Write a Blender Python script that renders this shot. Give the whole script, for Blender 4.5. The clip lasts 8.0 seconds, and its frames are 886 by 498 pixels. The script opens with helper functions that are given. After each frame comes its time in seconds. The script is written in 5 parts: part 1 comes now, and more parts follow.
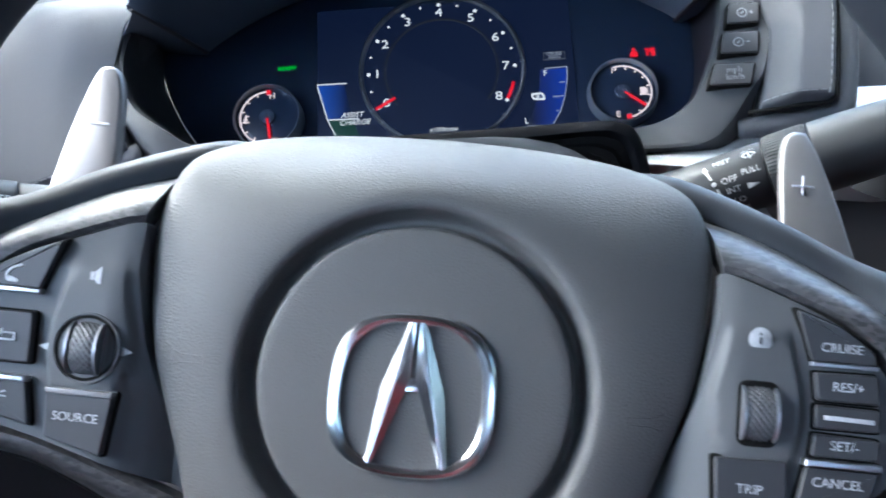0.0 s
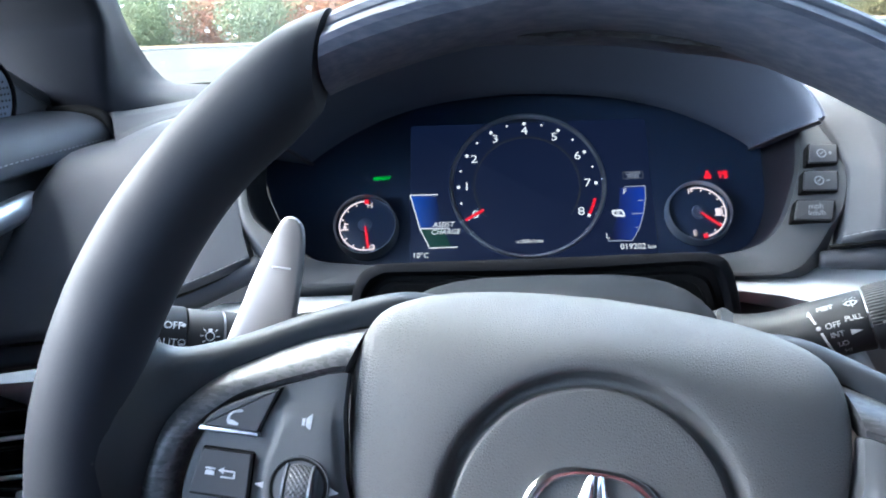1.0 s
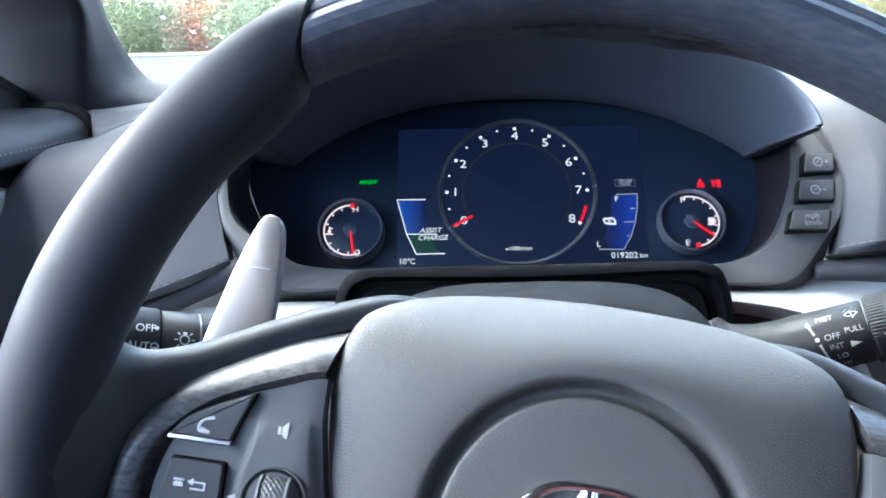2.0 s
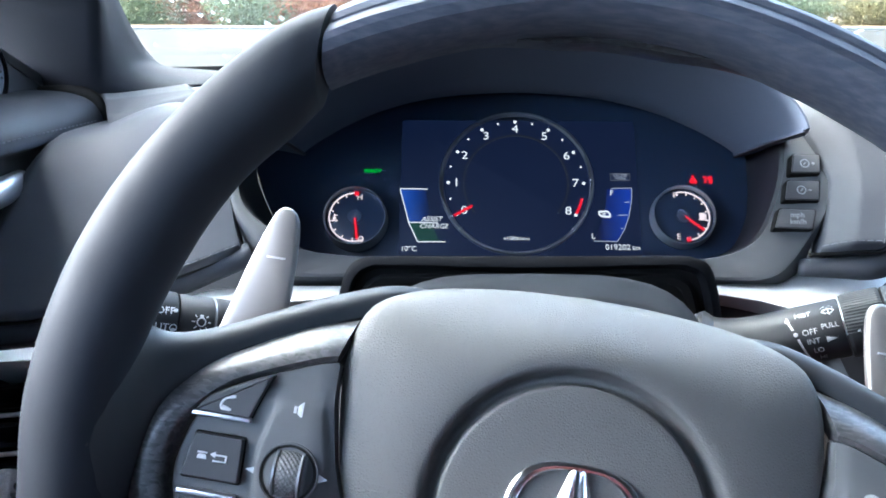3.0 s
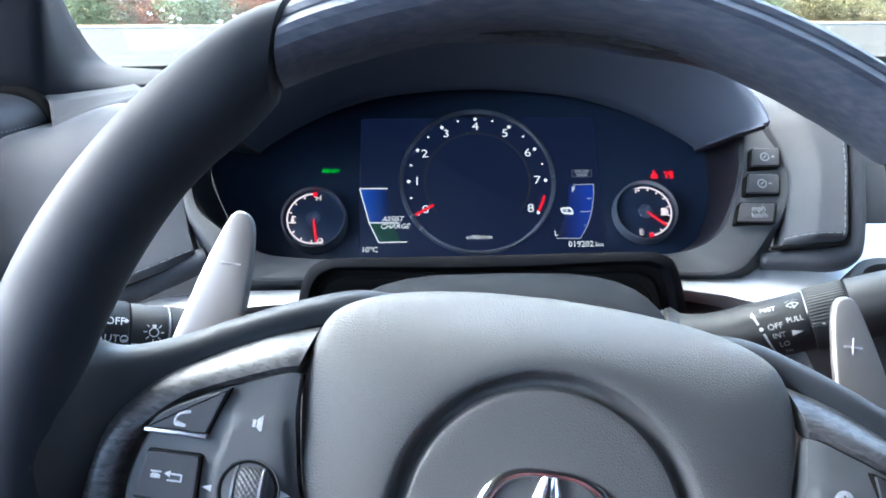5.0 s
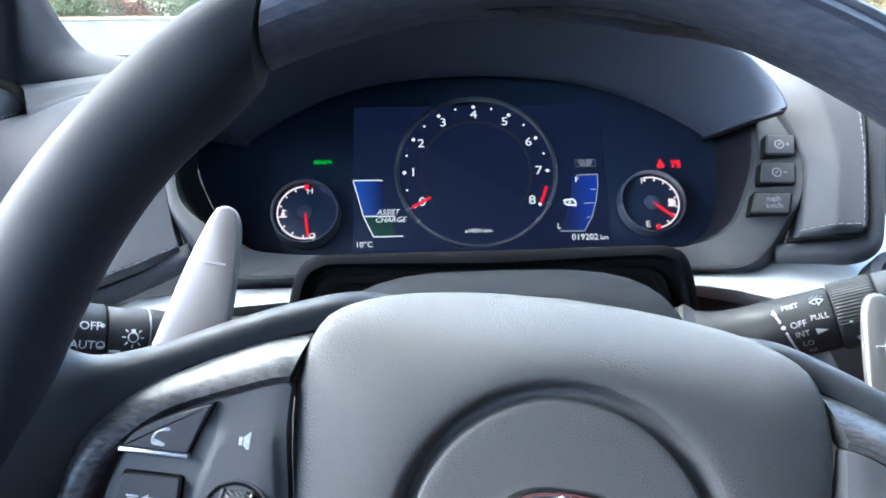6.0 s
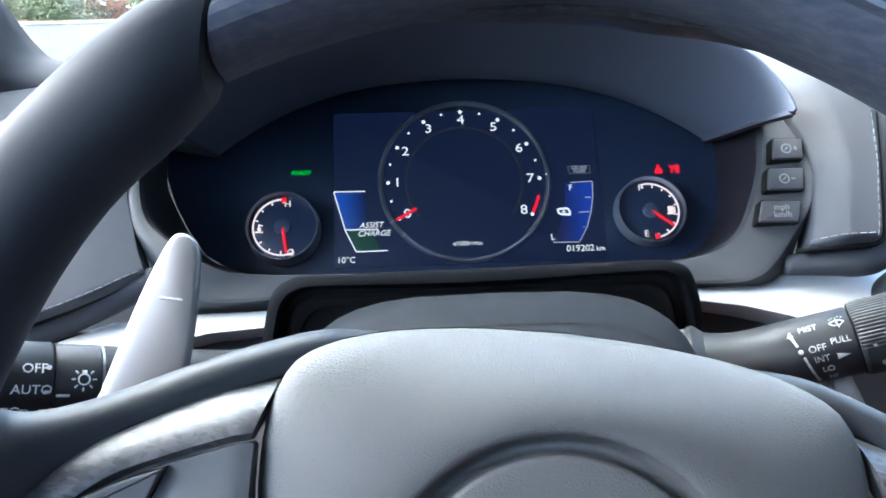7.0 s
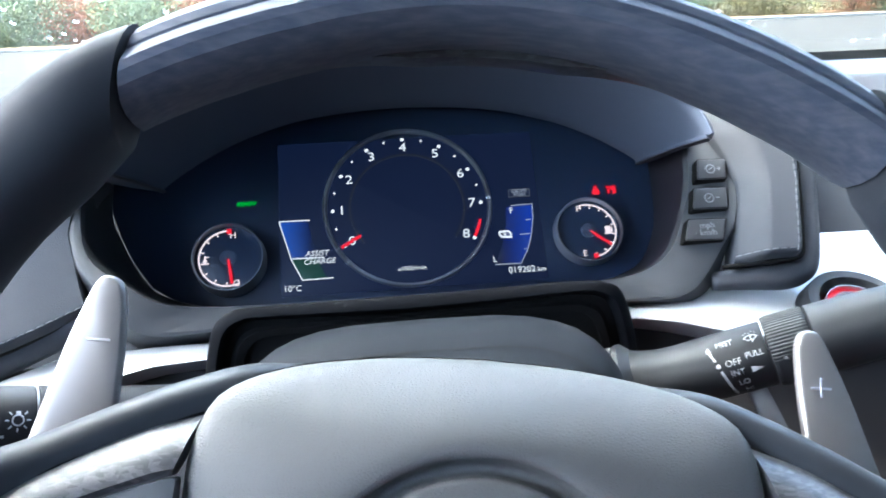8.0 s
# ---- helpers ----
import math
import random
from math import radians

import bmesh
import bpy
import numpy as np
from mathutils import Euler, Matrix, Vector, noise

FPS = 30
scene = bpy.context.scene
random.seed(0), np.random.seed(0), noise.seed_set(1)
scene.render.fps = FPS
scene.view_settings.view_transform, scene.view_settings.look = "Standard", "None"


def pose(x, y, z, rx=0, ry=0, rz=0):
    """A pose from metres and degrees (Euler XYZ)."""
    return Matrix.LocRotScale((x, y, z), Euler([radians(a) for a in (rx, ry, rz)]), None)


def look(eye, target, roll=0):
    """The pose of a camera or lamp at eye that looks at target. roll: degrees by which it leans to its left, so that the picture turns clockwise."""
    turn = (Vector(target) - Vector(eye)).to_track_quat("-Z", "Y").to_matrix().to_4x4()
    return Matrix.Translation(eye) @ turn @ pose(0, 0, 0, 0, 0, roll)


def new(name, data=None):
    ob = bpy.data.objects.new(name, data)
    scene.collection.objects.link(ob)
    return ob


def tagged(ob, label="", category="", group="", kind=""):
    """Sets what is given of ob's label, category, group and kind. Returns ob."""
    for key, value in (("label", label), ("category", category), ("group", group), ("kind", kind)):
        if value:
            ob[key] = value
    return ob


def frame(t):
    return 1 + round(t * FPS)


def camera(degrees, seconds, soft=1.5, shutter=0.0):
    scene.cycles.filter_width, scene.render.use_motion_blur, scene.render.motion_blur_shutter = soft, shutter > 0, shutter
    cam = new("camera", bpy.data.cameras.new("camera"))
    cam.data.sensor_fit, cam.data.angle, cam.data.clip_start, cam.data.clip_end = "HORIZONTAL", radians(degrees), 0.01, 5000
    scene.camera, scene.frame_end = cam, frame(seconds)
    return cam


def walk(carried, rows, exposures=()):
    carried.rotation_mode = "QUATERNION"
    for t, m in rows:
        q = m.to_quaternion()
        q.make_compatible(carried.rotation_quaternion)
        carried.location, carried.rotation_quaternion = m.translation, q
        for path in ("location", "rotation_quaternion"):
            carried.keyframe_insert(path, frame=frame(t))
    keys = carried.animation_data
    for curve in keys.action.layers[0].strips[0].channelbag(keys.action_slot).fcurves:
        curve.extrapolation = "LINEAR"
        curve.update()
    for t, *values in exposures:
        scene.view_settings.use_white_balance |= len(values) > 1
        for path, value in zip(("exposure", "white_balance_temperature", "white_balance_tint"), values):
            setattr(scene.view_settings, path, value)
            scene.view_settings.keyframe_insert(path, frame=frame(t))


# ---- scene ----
cam = camera(59.04, 8.0, soft=1.8, shutter=0.25)
# seconds, eye, target, roll in degrees
EXPOSURE = 4.54
PATH = [
    (0, (0.0198, -0.0341, 0.8717), (-0.0761, 1.8369, 0.1715), -4.21),
    (0.1, (0.0084, -0.0331, 0.8738), (-0.0906, 1.8368, 0.1715), -3.98),
    (0.2, (-0.0053, -0.0366, 0.8758), (-0.1090, 1.8354, 0.1797), -3.71),
    (0.3, (-0.0171, -0.0424, 0.8804), (-0.1270, 1.8323, 0.1922), -3.32),
    (0.4, (-0.0239, -0.0444, 0.8894), (-0.1388, 1.8358, 0.2175), -3.04),
    (0.5, (-0.0293, -0.0490, 0.8980), (-0.1435, 1.8374, 0.2435), -2.52),
    (0.7, (-0.0352, -0.0520, 0.9061), (-0.1533, 1.8490, 0.2961), -2.69),
    (1, (-0.0339, -0.0549, 0.9170), (-0.1316, 1.8616, 0.3535), -2.47),
    (1.2, (-0.0331, -0.0546, 0.9169), (-0.0891, 1.8718, 0.3823), -1.76),
    (2.3, (-0.0353, -0.0403, 0.9080), (-0.0996, 1.8851, 0.3705), -1.21),
    (2.5, (-0.0310, -0.0463, 0.9127), (-0.0897, 1.8765, 0.3656), -0.98),
    (3, (-0.0381, -0.0607, 0.9205), (-0.0884, 1.8514, 0.3362), 0.02),
    (3.5, (-0.0346, -0.0554, 0.9206), (-0.0996, 1.8578, 0.3415), 0.44),
    (4, (-0.0389, -0.0426, 0.9192), (-0.0188, 1.8693, 0.3324), -0.28),
    (4.2, (-0.0381, -0.0455, 0.9181), (-0.0068, 1.8663, 0.3316), -0.23),
    (5.3, (-0.0389, -0.0514, 0.9193), (0.0153, 1.8580, 0.3265), -0.43),
    (5.5, (-0.0387, -0.0431, 0.9176), (0.0176, 1.8650, 0.3212), -0.53),
    (6, (-0.0416, -0.0276, 0.9139), (0.0253, 1.8757, 0.3031), -0.56),
    (6.5, (-0.0442, -0.0152, 0.9136), (0.0306, 1.8856, 0.2961), -0.88),
    (7, (-0.0381, 0.0040, 0.9138), (0.0526, 1.9054, 0.3003), -1.27),
    (7.5, (-0.0365, 0.0117, 0.9138), (0.0888, 1.9157, 0.3146), -1.72),
    (8, (-0.0208, -0.0064, 0.9215), (0.1437, 1.9022, 0.3468), -2.41),
]
walk(cam, [(t, look(eye, target, roll)) for t, eye, target, roll in PATH], exposures=[(0.0, EXPOSURE, 5920, 3), (0.7, EXPOSURE + 0.22, 5920, 3), (8.0, EXPOSURE + 0.22, 5920, 3)])

# ---- world and light ----
SUN_EL, SUN_AZ = 52.0, -72.0
world = bpy.data.worlds.new("overcast")
scene.world = world
world.use_nodes = True
wn = world.node_tree
sky = wn.nodes.new("ShaderNodeTexSky")
sky.sky_type = "NISHITA"
sky.sun_disc = False
sky.sun_elevation = radians(SUN_EL)
sky.sun_rotation = radians(SUN_AZ)
sky.air_density, sky.dust_density, sky.ozone_density = 1.0, 4.0, 1.0
soft_sky = wn.nodes.new("ShaderNodeHueSaturation")
soft_sky.inputs["Saturation"].default_value = 1.0
wn.links.new(sky.outputs[0], soft_sky.inputs["Color"])
wn.links.new(soft_sky.outputs[0], wn.nodes["Background"].inputs[0])
wn.nodes["Background"].inputs[1].default_value = 0.15
sun = new("sun", bpy.data.lights.new("sun", "SUN"))
sun.data.energy, sun.data.angle, sun.data.color = 1.1, radians(70), (1.0, 0.985, 0.96)
az, el = radians(SUN_AZ), radians(SUN_EL)
sun.matrix_world = look((0, 0, 30), Vector((0, 0, 30)) - Vector((math.sin(az) * math.cos(el), math.cos(az) * math.cos(el), math.sin(el))))


# ---- materials ----
def mat(name, colour, rough=0.5, metal=0.0, spec=0.5, coat=0.0, emit=None, power=0.0):
    m = bpy.data.materials.new(name)
    m.use_nodes = True
    b = m.node_tree.nodes["Principled BSDF"]
    b.inputs["Base Color"].default_value = (*colour, 1)
    b.inputs["Roughness"].default_value = rough
    b.inputs["Metallic"].default_value = metal
    b.inputs["Specular IOR Level"].default_value = spec
    b.inputs["Coat Weight"].default_value = coat
    b.inputs["Coat Roughness"].default_value = 0.14
    if emit:
        b.inputs["Emission Color"].default_value = (*emit, 1)
        b.inputs["Emission Strength"].default_value = power
    return m


def node(m, kind, **inputs):
    n = m.node_tree.nodes.new(kind)
    for k, v in inputs.items():
        n.inputs[k.replace("_", " ")].default_value = v
    return n


def wire(m, a, out, b, into):
    m.node_tree.links.new(a.outputs[out], b.inputs[into])


def shader(m):
    return m.node_tree.nodes["Principled BSDF"]


def grain(m, scale, strength, distance=0.0004, kind="voronoi", detail=2.0):
    """Fine relief in object space."""
    co = node(m, "ShaderNodeTexCoord")
    if kind == "voronoi":
        tex = node(m, "ShaderNodeTexVoronoi", Scale=scale)
        tex.feature = "DISTANCE_TO_EDGE"
        out = "Distance"
    else:
        tex = node(m, "ShaderNodeTexNoise", Scale=scale, Detail=detail)
        out = "Fac"
    wire(m, co, "Object", tex, "Vector")
    bump = node(m, "ShaderNodeBump", Strength=strength, Distance=distance)
    wire(m, tex, out, bump, "Height")
    wire(m, bump, "Normal", shader(m), "Normal")
    return tex


def mottle(m, dark, light, scale, detail=4.0, low=0.35, high=0.7, into="Base Color", stretch=None):
    """Slow or fast variation of colour or roughness in object space."""
    co = node(m, "ShaderNodeTexCoord")
    tex = node(m, "ShaderNodeTexNoise", Scale=scale, Detail=detail)
    if stretch:
        mp = node(m, "ShaderNodeMapping")
        mp.inputs["Scale"].default_value = stretch
        wire(m, co, "Object", mp, "Vector")
        wire(m, mp, "Vector", tex, "Vector")
    else:
        wire(m, co, "Object", tex, "Vector")
    ramp = node(m, "ShaderNodeValToRGB")
    ramp.color_ramp.elements[0].position, ramp.color_ramp.elements[1].position = low, high
    if into == "Base Color":
        ramp.color_ramp.elements[0].color, ramp.color_ramp.elements[1].color = (*dark, 1), (*light, 1)
    else:
        ramp.color_ramp.elements[0].color, ramp.color_ramp.elements[1].color = (dark, dark, dark, 1), (light, light, light, 1)
    wire(m, tex, "Fac", ramp, "Fac")
    wire(m, ramp, "Color", shader(m), into)
    return m


def flakes(m, dark, light, scale):
    """Chopped carbon: stretched flakes, each of its own grey, with a finer grain inside."""
    co = node(m, "ShaderNodeTexCoord")
    mp = node(m, "ShaderNodeMapping")
    mp.inputs["Scale"].default_value = (0.42, 1.0, 0.8)
    mp.inputs["Rotation"].default_value = (0.3, 0.2, 0.5)
    bend = node(m, "ShaderNodeTexNoise", Scale=90.0, Detail=1.0)
    add = node(m, "ShaderNodeVectorMath")
    add.operation = "MULTIPLY_ADD"
    add.inputs[1].default_value = (0.003, 0.003, 0.003)
    cell = node(m, "ShaderNodeTexVoronoi", Scale=scale)
    fine = node(m, "ShaderNodeTexNoise", Scale=scale * 4, Detail=3.0)
    mix = node(m, "ShaderNodeMath", Value=0.0)
    mix.operation = "MULTIPLY"
    wire(m, co, "Object", mp, "Vector")
    wire(m, co, "Object", bend, "Vector")
    wire(m, bend, "Color", add, 0)
    wire(m, mp, "Vector", add, 2)
    wire(m, add, "Vector", cell, "Vector")
    wire(m, co, "Object", fine, "Vector")
    sep = node(m, "ShaderNodeSeparateXYZ")
    wire(m, cell, "Color", sep, "Vector")
    wire(m, sep, "X", mix, 0)
    wire(m, fine, "Fac", mix, 1)
    ramp = node(m, "ShaderNodeValToRGB")
    ramp.color_ramp.elements[0].position, ramp.color_ramp.elements[1].position = 0.05, 0.62
    ramp.color_ramp.elements[0].color, ramp.color_ramp.elements[1].color = (*dark, 1), (*light, 1)
    wire(m, mix, "Value", ramp, "Fac")
    wire(m, ramp, "Color", shader(m), "Base Color")
    return m


PAD = mat("airbag vinyl", (0.088, 0.087, 0.087), 0.54, spec=0.27)
grain(PAD, 900, 0.75, 0.0003)
mottle(PAD, 0.47, 0.57, 60, into="Roughness")
RIM = mat("smooth leather", (0.0160, 0.0185, 0.0250), 0.62, spec=0.16)
grain(RIM, 1400, 0.12, 0.0002)
mottle(RIM, 0.57, 0.67, 45, into="Roughness")
ARMSKIN = mat("spoke leather", (0.022, 0.0245, 0.029), 0.58, spec=0.28)
grain(ARMSKIN, 1400, 0.15, 0.0002)
mottle(ARMSKIN, 0.44, 0.54, 45, into="Roughness")
DASH = mat("dash leather", (0.036, 0.039, 0.047), 0.64, spec=0.17)
grain(DASH, 900, 0.45, 0.0003)
mottle(DASH, 0.5, 0.62, 30, into="Roughness")
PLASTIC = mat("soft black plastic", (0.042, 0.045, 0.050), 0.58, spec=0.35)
grain(PLASTIC, 2600, 0.15, 0.0001, "noise")
KEYPAD = mat("switch panel plastic", (0.080, 0.083, 0.088), 0.52, spec=0.35)
grain(KEYPAD, 2600, 0.15, 0.0001, "noise")
BUTTON = mat("button plastic", (0.036, 0.037, 0.041), 0.48, spec=0.4)
grain(BUTTON, 3000, 0.12, 0.0001, "noise")
COVER = mat("column cover plastic", (0.0085, 0.0100, 0.0130), 0.72, spec=0.07)
grain(COVER, 2600, 0.15, 0.0001, "noise")
ARCH = mat("arch black", (0.0040, 0.0045, 0.0060), 0.6, spec=0.08)
STALK = mat("stalk plastic", (0.014, 0.015, 0.017), 0.5, spec=0.22)
grain(STALK, 2500, 0.2, 0.0001, "noise")
HOOD = mat("hood plastic", (0.066, 0.079, 0.114), 0.68, spec=0.2)
grain(HOOD, 1800, 0.2, 0.0001, "noise")
GLOSS = mat("gloss black", (0.006, 0.006, 0.007), 0.12)
mottle(GLOSS, 0.1, 0.18, 25, into="Roughness")
# right inner wall's shade is put in this darker tone; hood crease shares it
WALLSHADE = mat("shaded surround plastic", (0.014, 0.013, 0.018), 0.55, spec=0.3)
grain(WALLSHADE, 1800, 0.2, 0.0001, "noise")
LENS = mat("instrument black", (0.016, 0.026, 0.054), 0.35, spec=0.6)
PADDLE_METAL = mat("satin paddle metal", (0.180, 0.175, 0.176), 0.46, 0.75)
mottle(PADDLE_METAL, 0.43, 0.50, 200, into="Roughness")
CARBON = mat("forged carbon", (0.02, 0.02, 0.022), 0.5, coat=0.5, spec=0.35)
shader(CARBON).inputs["Coat Roughness"].default_value = 0.34
flakes(CARBON, (0.020, 0.020, 0.023), (0.088, 0.086, 0.089), 950)
RIMCARBON = mat("dark rim carbon", (0.02, 0.02, 0.02), 0.6, coat=0.15, spec=0.2)
shader(RIMCARBON).inputs["Coat Roughness"].default_value = 0.4
mottle(RIMCARBON, (0.042, 0.051, 0.078), (0.082, 0.087, 0.112), 420, 5.0, 0.38, 0.75, stretch=(0.22, 1, 1))
LIPCARBON = mat("carbon lip", (0.01, 0.01, 0.012), 0.45, coat=0.4)
flakes(LIPCARBON, (0.004, 0.004, 0.006), (0.05, 0.052, 0.058), 700)
ALU = mat("satin aluminium", (0.56, 0.56, 0.59), 0.36, 1.0)
mottle(ALU, 0.34, 0.39, 200, into="Roughness")
SILVER = mat("silver trim paint", (0.52, 0.53, 0.54), 0.38, 0.35)
mottle(SILVER, 0.3, 0.42, 40, into="Roughness")
KEYBAR = mat("satin grey bar", (0.17, 0.17, 0.175), 0.5, 0.2)
BADGE = mat("polished chrome", (0.86, 0.86, 0.87), 0.18, 1.0)
mottle(BADGE, 0.15, 0.21, 120, into="Roughness")
RINGMETAL = mat("gauge ring metal", (0.30, 0.31, 0.33), 0.38, 0.9)
mottle(RINGMETAL, (0.26, 0.27, 0.29), (0.62, 0.63, 0.66), 14, 1.0, 0.45, 0.7)
KNURL = mat("knurled roller", (0.055, 0.056, 0.06), 0.4, 0.0)
mottle(KNURL, (0.075, 0.076, 0.08), (0.11, 0.112, 0.116), 900, 1.0, 0.42, 0.6)
WHITE = mat("white print", (0.75, 0.76, 0.78), 0.5)
mottle(WHITE, (0.36, 0.37, 0.39), (0.50, 0.51, 0.53), 900)
STALKPRINT = mat("stalk print", (0.24, 0.245, 0.255), 0.55)
mottle(STALKPRINT, (0.20, 0.205, 0.215), (0.27, 0.275, 0.285), 900)
GREYPRINT = mat("grey print", (0.16, 0.17, 0.18), 0.5)
THREAD = mat("grey thread", (0.13, 0.135, 0.15), 0.7)
RED = mat("red leather", (0.085, 0.008, 0.012), 0.5)
grain(RED, 900, 0.3, 0.0003)
LEDGE = mat("ledge vinyl", (0.030, 0.032, 0.037), 0.8, spec=0.12)
grain(LEDGE, 900, 0.45, 0.0003)
HEADLINER = mat("pillar cloth", (0.0095, 0.0105, 0.0145), 0.8, spec=0.14)
grain(HEADLINER, 1500, 0.3, 0.0004, "noise")
CLOTH = mat("black roof cloth", (0.07, 0.07, 0.076), 0.95)
grain(CLOTH, 1500, 0.3, 0.0004, "noise")
DARK = mat("dark carpet", (0.012, 0.012, 0.013), 0.9)
grain(DARK, 900, 0.5, 0.001, "noise")
LOWER_PLASTIC = mat("lower dash plastic", (0.042, 0.039, 0.040), 0.45, spec=0.35)
grain(LOWER_PLASTIC, 2000, 0.15, 0.0001, "noise")
mottle(LOWER_PLASTIC, 0.4, 0.5, 20, into="Roughness")
SEAM = mat("shadow gap rubber", (0.006, 0.006, 0.006), 0.8, spec=0.12)


def glow(name, colour, power):
    return mat(name, (0.01, 0.01, 0.01), 0.4, emit=colour, power=power / 2 ** EXPOSURE)


LIT_WHITE = glow("lit white", (0.9, 0.93, 1.0), 0.9)
LIT_PINK = glow("lit dial white", (1.0, 0.82, 0.86), 0.9)
LIT_RED = glow("lit red", (1.0, 0.008, 0.03), 0.85)
LIT_GREEN = glow("lit green", (0.02, 0.95, 0.06), 0.7)


def field(name, bright, dark, power, flip):
    """A lit display field that fades from its outer side inwards."""
    m = glow(name, bright, power)
    co = node(m, "ShaderNodeTexCoord")
    sep = node(m, "ShaderNodeSeparateXYZ")
    wire(m, co, "Generated", sep, "Vector")
    ramp = node(m, "ShaderNodeValToRGB")
    ends = (dark, bright) if flip else (bright, dark)
    for e, c, p in zip(ramp.color_ramp.elements, ends, (0.1, 0.9)):
        e.color, e.position = (*c, 1), p
    wire(m, sep, "X", ramp, "Fac")
    wire(m, ramp, "Color", shader(m), "Emission Color")
    return m


LIT_FIELD_L = field("lit assist field", (0.02, 0.13, 0.80), (0.004, 0.012, 0.07), 0.45, False)
LIT_FIELD_R = field("lit battery field", (0.012, 0.08, 0.75), (0.004, 0.008, 0.05), 0.40, True)
LIT_GREY = glow("lit grey line", (0.55, 0.6, 0.75), 0.55)
FAINT_RING = glow("faint drawn ring", (0.2, 0.22, 0.28), 0.06)
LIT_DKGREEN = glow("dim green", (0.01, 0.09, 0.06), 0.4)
SCREEN = mat("display glass", (0.006, 0.007, 0.014), 0.35, spec=0.4, emit=(0.0044, 0.0090, 0.030), power=0.9 / 2 ** EXPOSURE)
SCREEN_RING = glow("drawn grey ring", (0.2, 0.22, 0.28), 0.35)

GLASS = mat("window glass", (0.72, 0.755, 0.74), 0.0, spec=0.5)
shader(GLASS).inputs["Transmission Weight"].default_value = 1.0
shader(GLASS).inputs["IOR"].default_value = 1.45
# dark pane out of view, added to cut light from the passenger side
DIM_GLASS = mat("light-cutting side glass", (0.02, 0.02, 0.02), 0.05)
clear = node(DIM_GLASS, "ShaderNodeBsdfTransparent", Color=(0.30, 0.32, 0.32, 1))
blend = node(DIM_GLASS, "ShaderNodeMixShader", Fac=0.06)
wire(DIM_GLASS, clear, "BSDF", blend, 1)
wire(DIM_GLASS, shader(DIM_GLASS), "BSDF", blend, 2)
wire(DIM_GLASS, blend, "Shader", DIM_GLASS.node_tree.nodes["Material Output"], "Surface")
WATER = mat("rain water", (1, 1, 1), 0.02)
shader(WATER).inputs["Transmission Weight"].default_value = 1.0
shader(WATER).inputs["IOR"].default_value = 1.33
ASPHALT = mat("wet asphalt", (0.042, 0.040, 0.036), 0.95, spec=0.05)
mottle(ASPHALT, (0.036, 0.034, 0.030), (0.050, 0.047, 0.041), 1.2, 6)
KERB = mat("kerb concrete", (0.42, 0.40, 0.37), 0.8)
mottle(KERB, (0.12, 0.115, 0.105), (0.2, 0.19, 0.17), 3, 6)
VERGE = mat("leaf litter verge", (0.2, 0.12, 0.05), 0.9)
mottle(VERGE, (0.07, 0.055, 0.02), (0.17, 0.09, 0.03), 2.5, 6, 0.35, 0.65)
LEAF = [mat("green leaves", (0.092, 0.108, 0.058), 0.9, spec=0.1), mat("rust leaves", (0.175, 0.080, 0.045), 0.9, spec=0.1), mat("olive leaves", (0.135, 0.118, 0.058), 0.9, spec=0.1)]
for leafy in LEAF:
    c = tuple(shader(leafy).inputs["Base Color"].default_value)[:3]
    mottle(leafy, tuple(1.1 * v for v in c), tuple(1.6 * v for v in c), 0.8, 3)
BARK = mat("bark", (0.09, 0.07, 0.05), 0.9)
mottle(BARK, (0.05, 0.04, 0.03), (0.14, 0.11, 0.08), 9, 6)
BODY = mat("grey car paint", (0.16, 0.16, 0.17), 0.4, 0.2, coat=0.3)
mottle(BODY, 0.2, 0.3, 12, into="Roughness")


# ---- mesh helpers ----
def mesh(name, verts, faces, smooth=True):
    me = bpy.data.meshes.new(name)
    me.from_pydata([tuple(v) for v in verts], [], faces)
    bm = bmesh.new()
    bm.from_mesh(me)
    bmesh.ops.recalc_face_normals(bm, faces=bm.faces)
    for f in bm.faces:
        f.smooth = smooth
    bm.to_mesh(me)
    bm.free()
    return me


def part(name, data, material, parent=None, label="", sharp=40):
    """One mesh object, under a thing or a part."""
    if isinstance(data, tuple):
        data = mesh(name, *data)
    if not data.materials:
        data.materials.append(material)
    if sharp:
        bm = bmesh.new()
        bm.from_mesh(data)
        for e in bm.edges:
            if len(e.link_faces) == 2 and e.calc_face_angle(0) > radians(sharp):
                e.smooth = False
        bm.to_mesh(data)
        bm.free()
    ob = new(name, data)
    ob.parent = parent
    if label:
        ob["label"] = label
    return ob


def thing(name, m, label, category, group="", kind=""):
    ob = new(name)
    ob.empty_display_size = 0.02
    ob.matrix_world = m
    return tagged(ob, label, category, group, kind)


def join(*pieces):
    verts, faces = [], []
    for v, f in pieces:
        n = len(verts)
        verts += [tuple(p) for p in v]
        faces += [tuple(i + n for i in face) for face in f]
    return verts, faces


def moved(piece, m):
    return [m @ Vector(v) for v in piece[0]], piece[1]


def loft(rings, closed=True, caps=True):
    """Skin over rings of equal length."""
    n = len(rings[0])
    verts = [p for r in rings for p in r]
    faces = []
    for a in range(len(rings) - 1):
        for b in range(n if closed else n - 1):
            c = (b + 1) % n
            faces.append((a * n + b, a * n + c, (a + 1) * n + c, (a + 1) * n + b))
    if caps and closed:
        faces.append(tuple(range(n))[::-1])
        faces.append(tuple(range((len(rings) - 1) * n, len(rings) * n)))
    return verts, faces


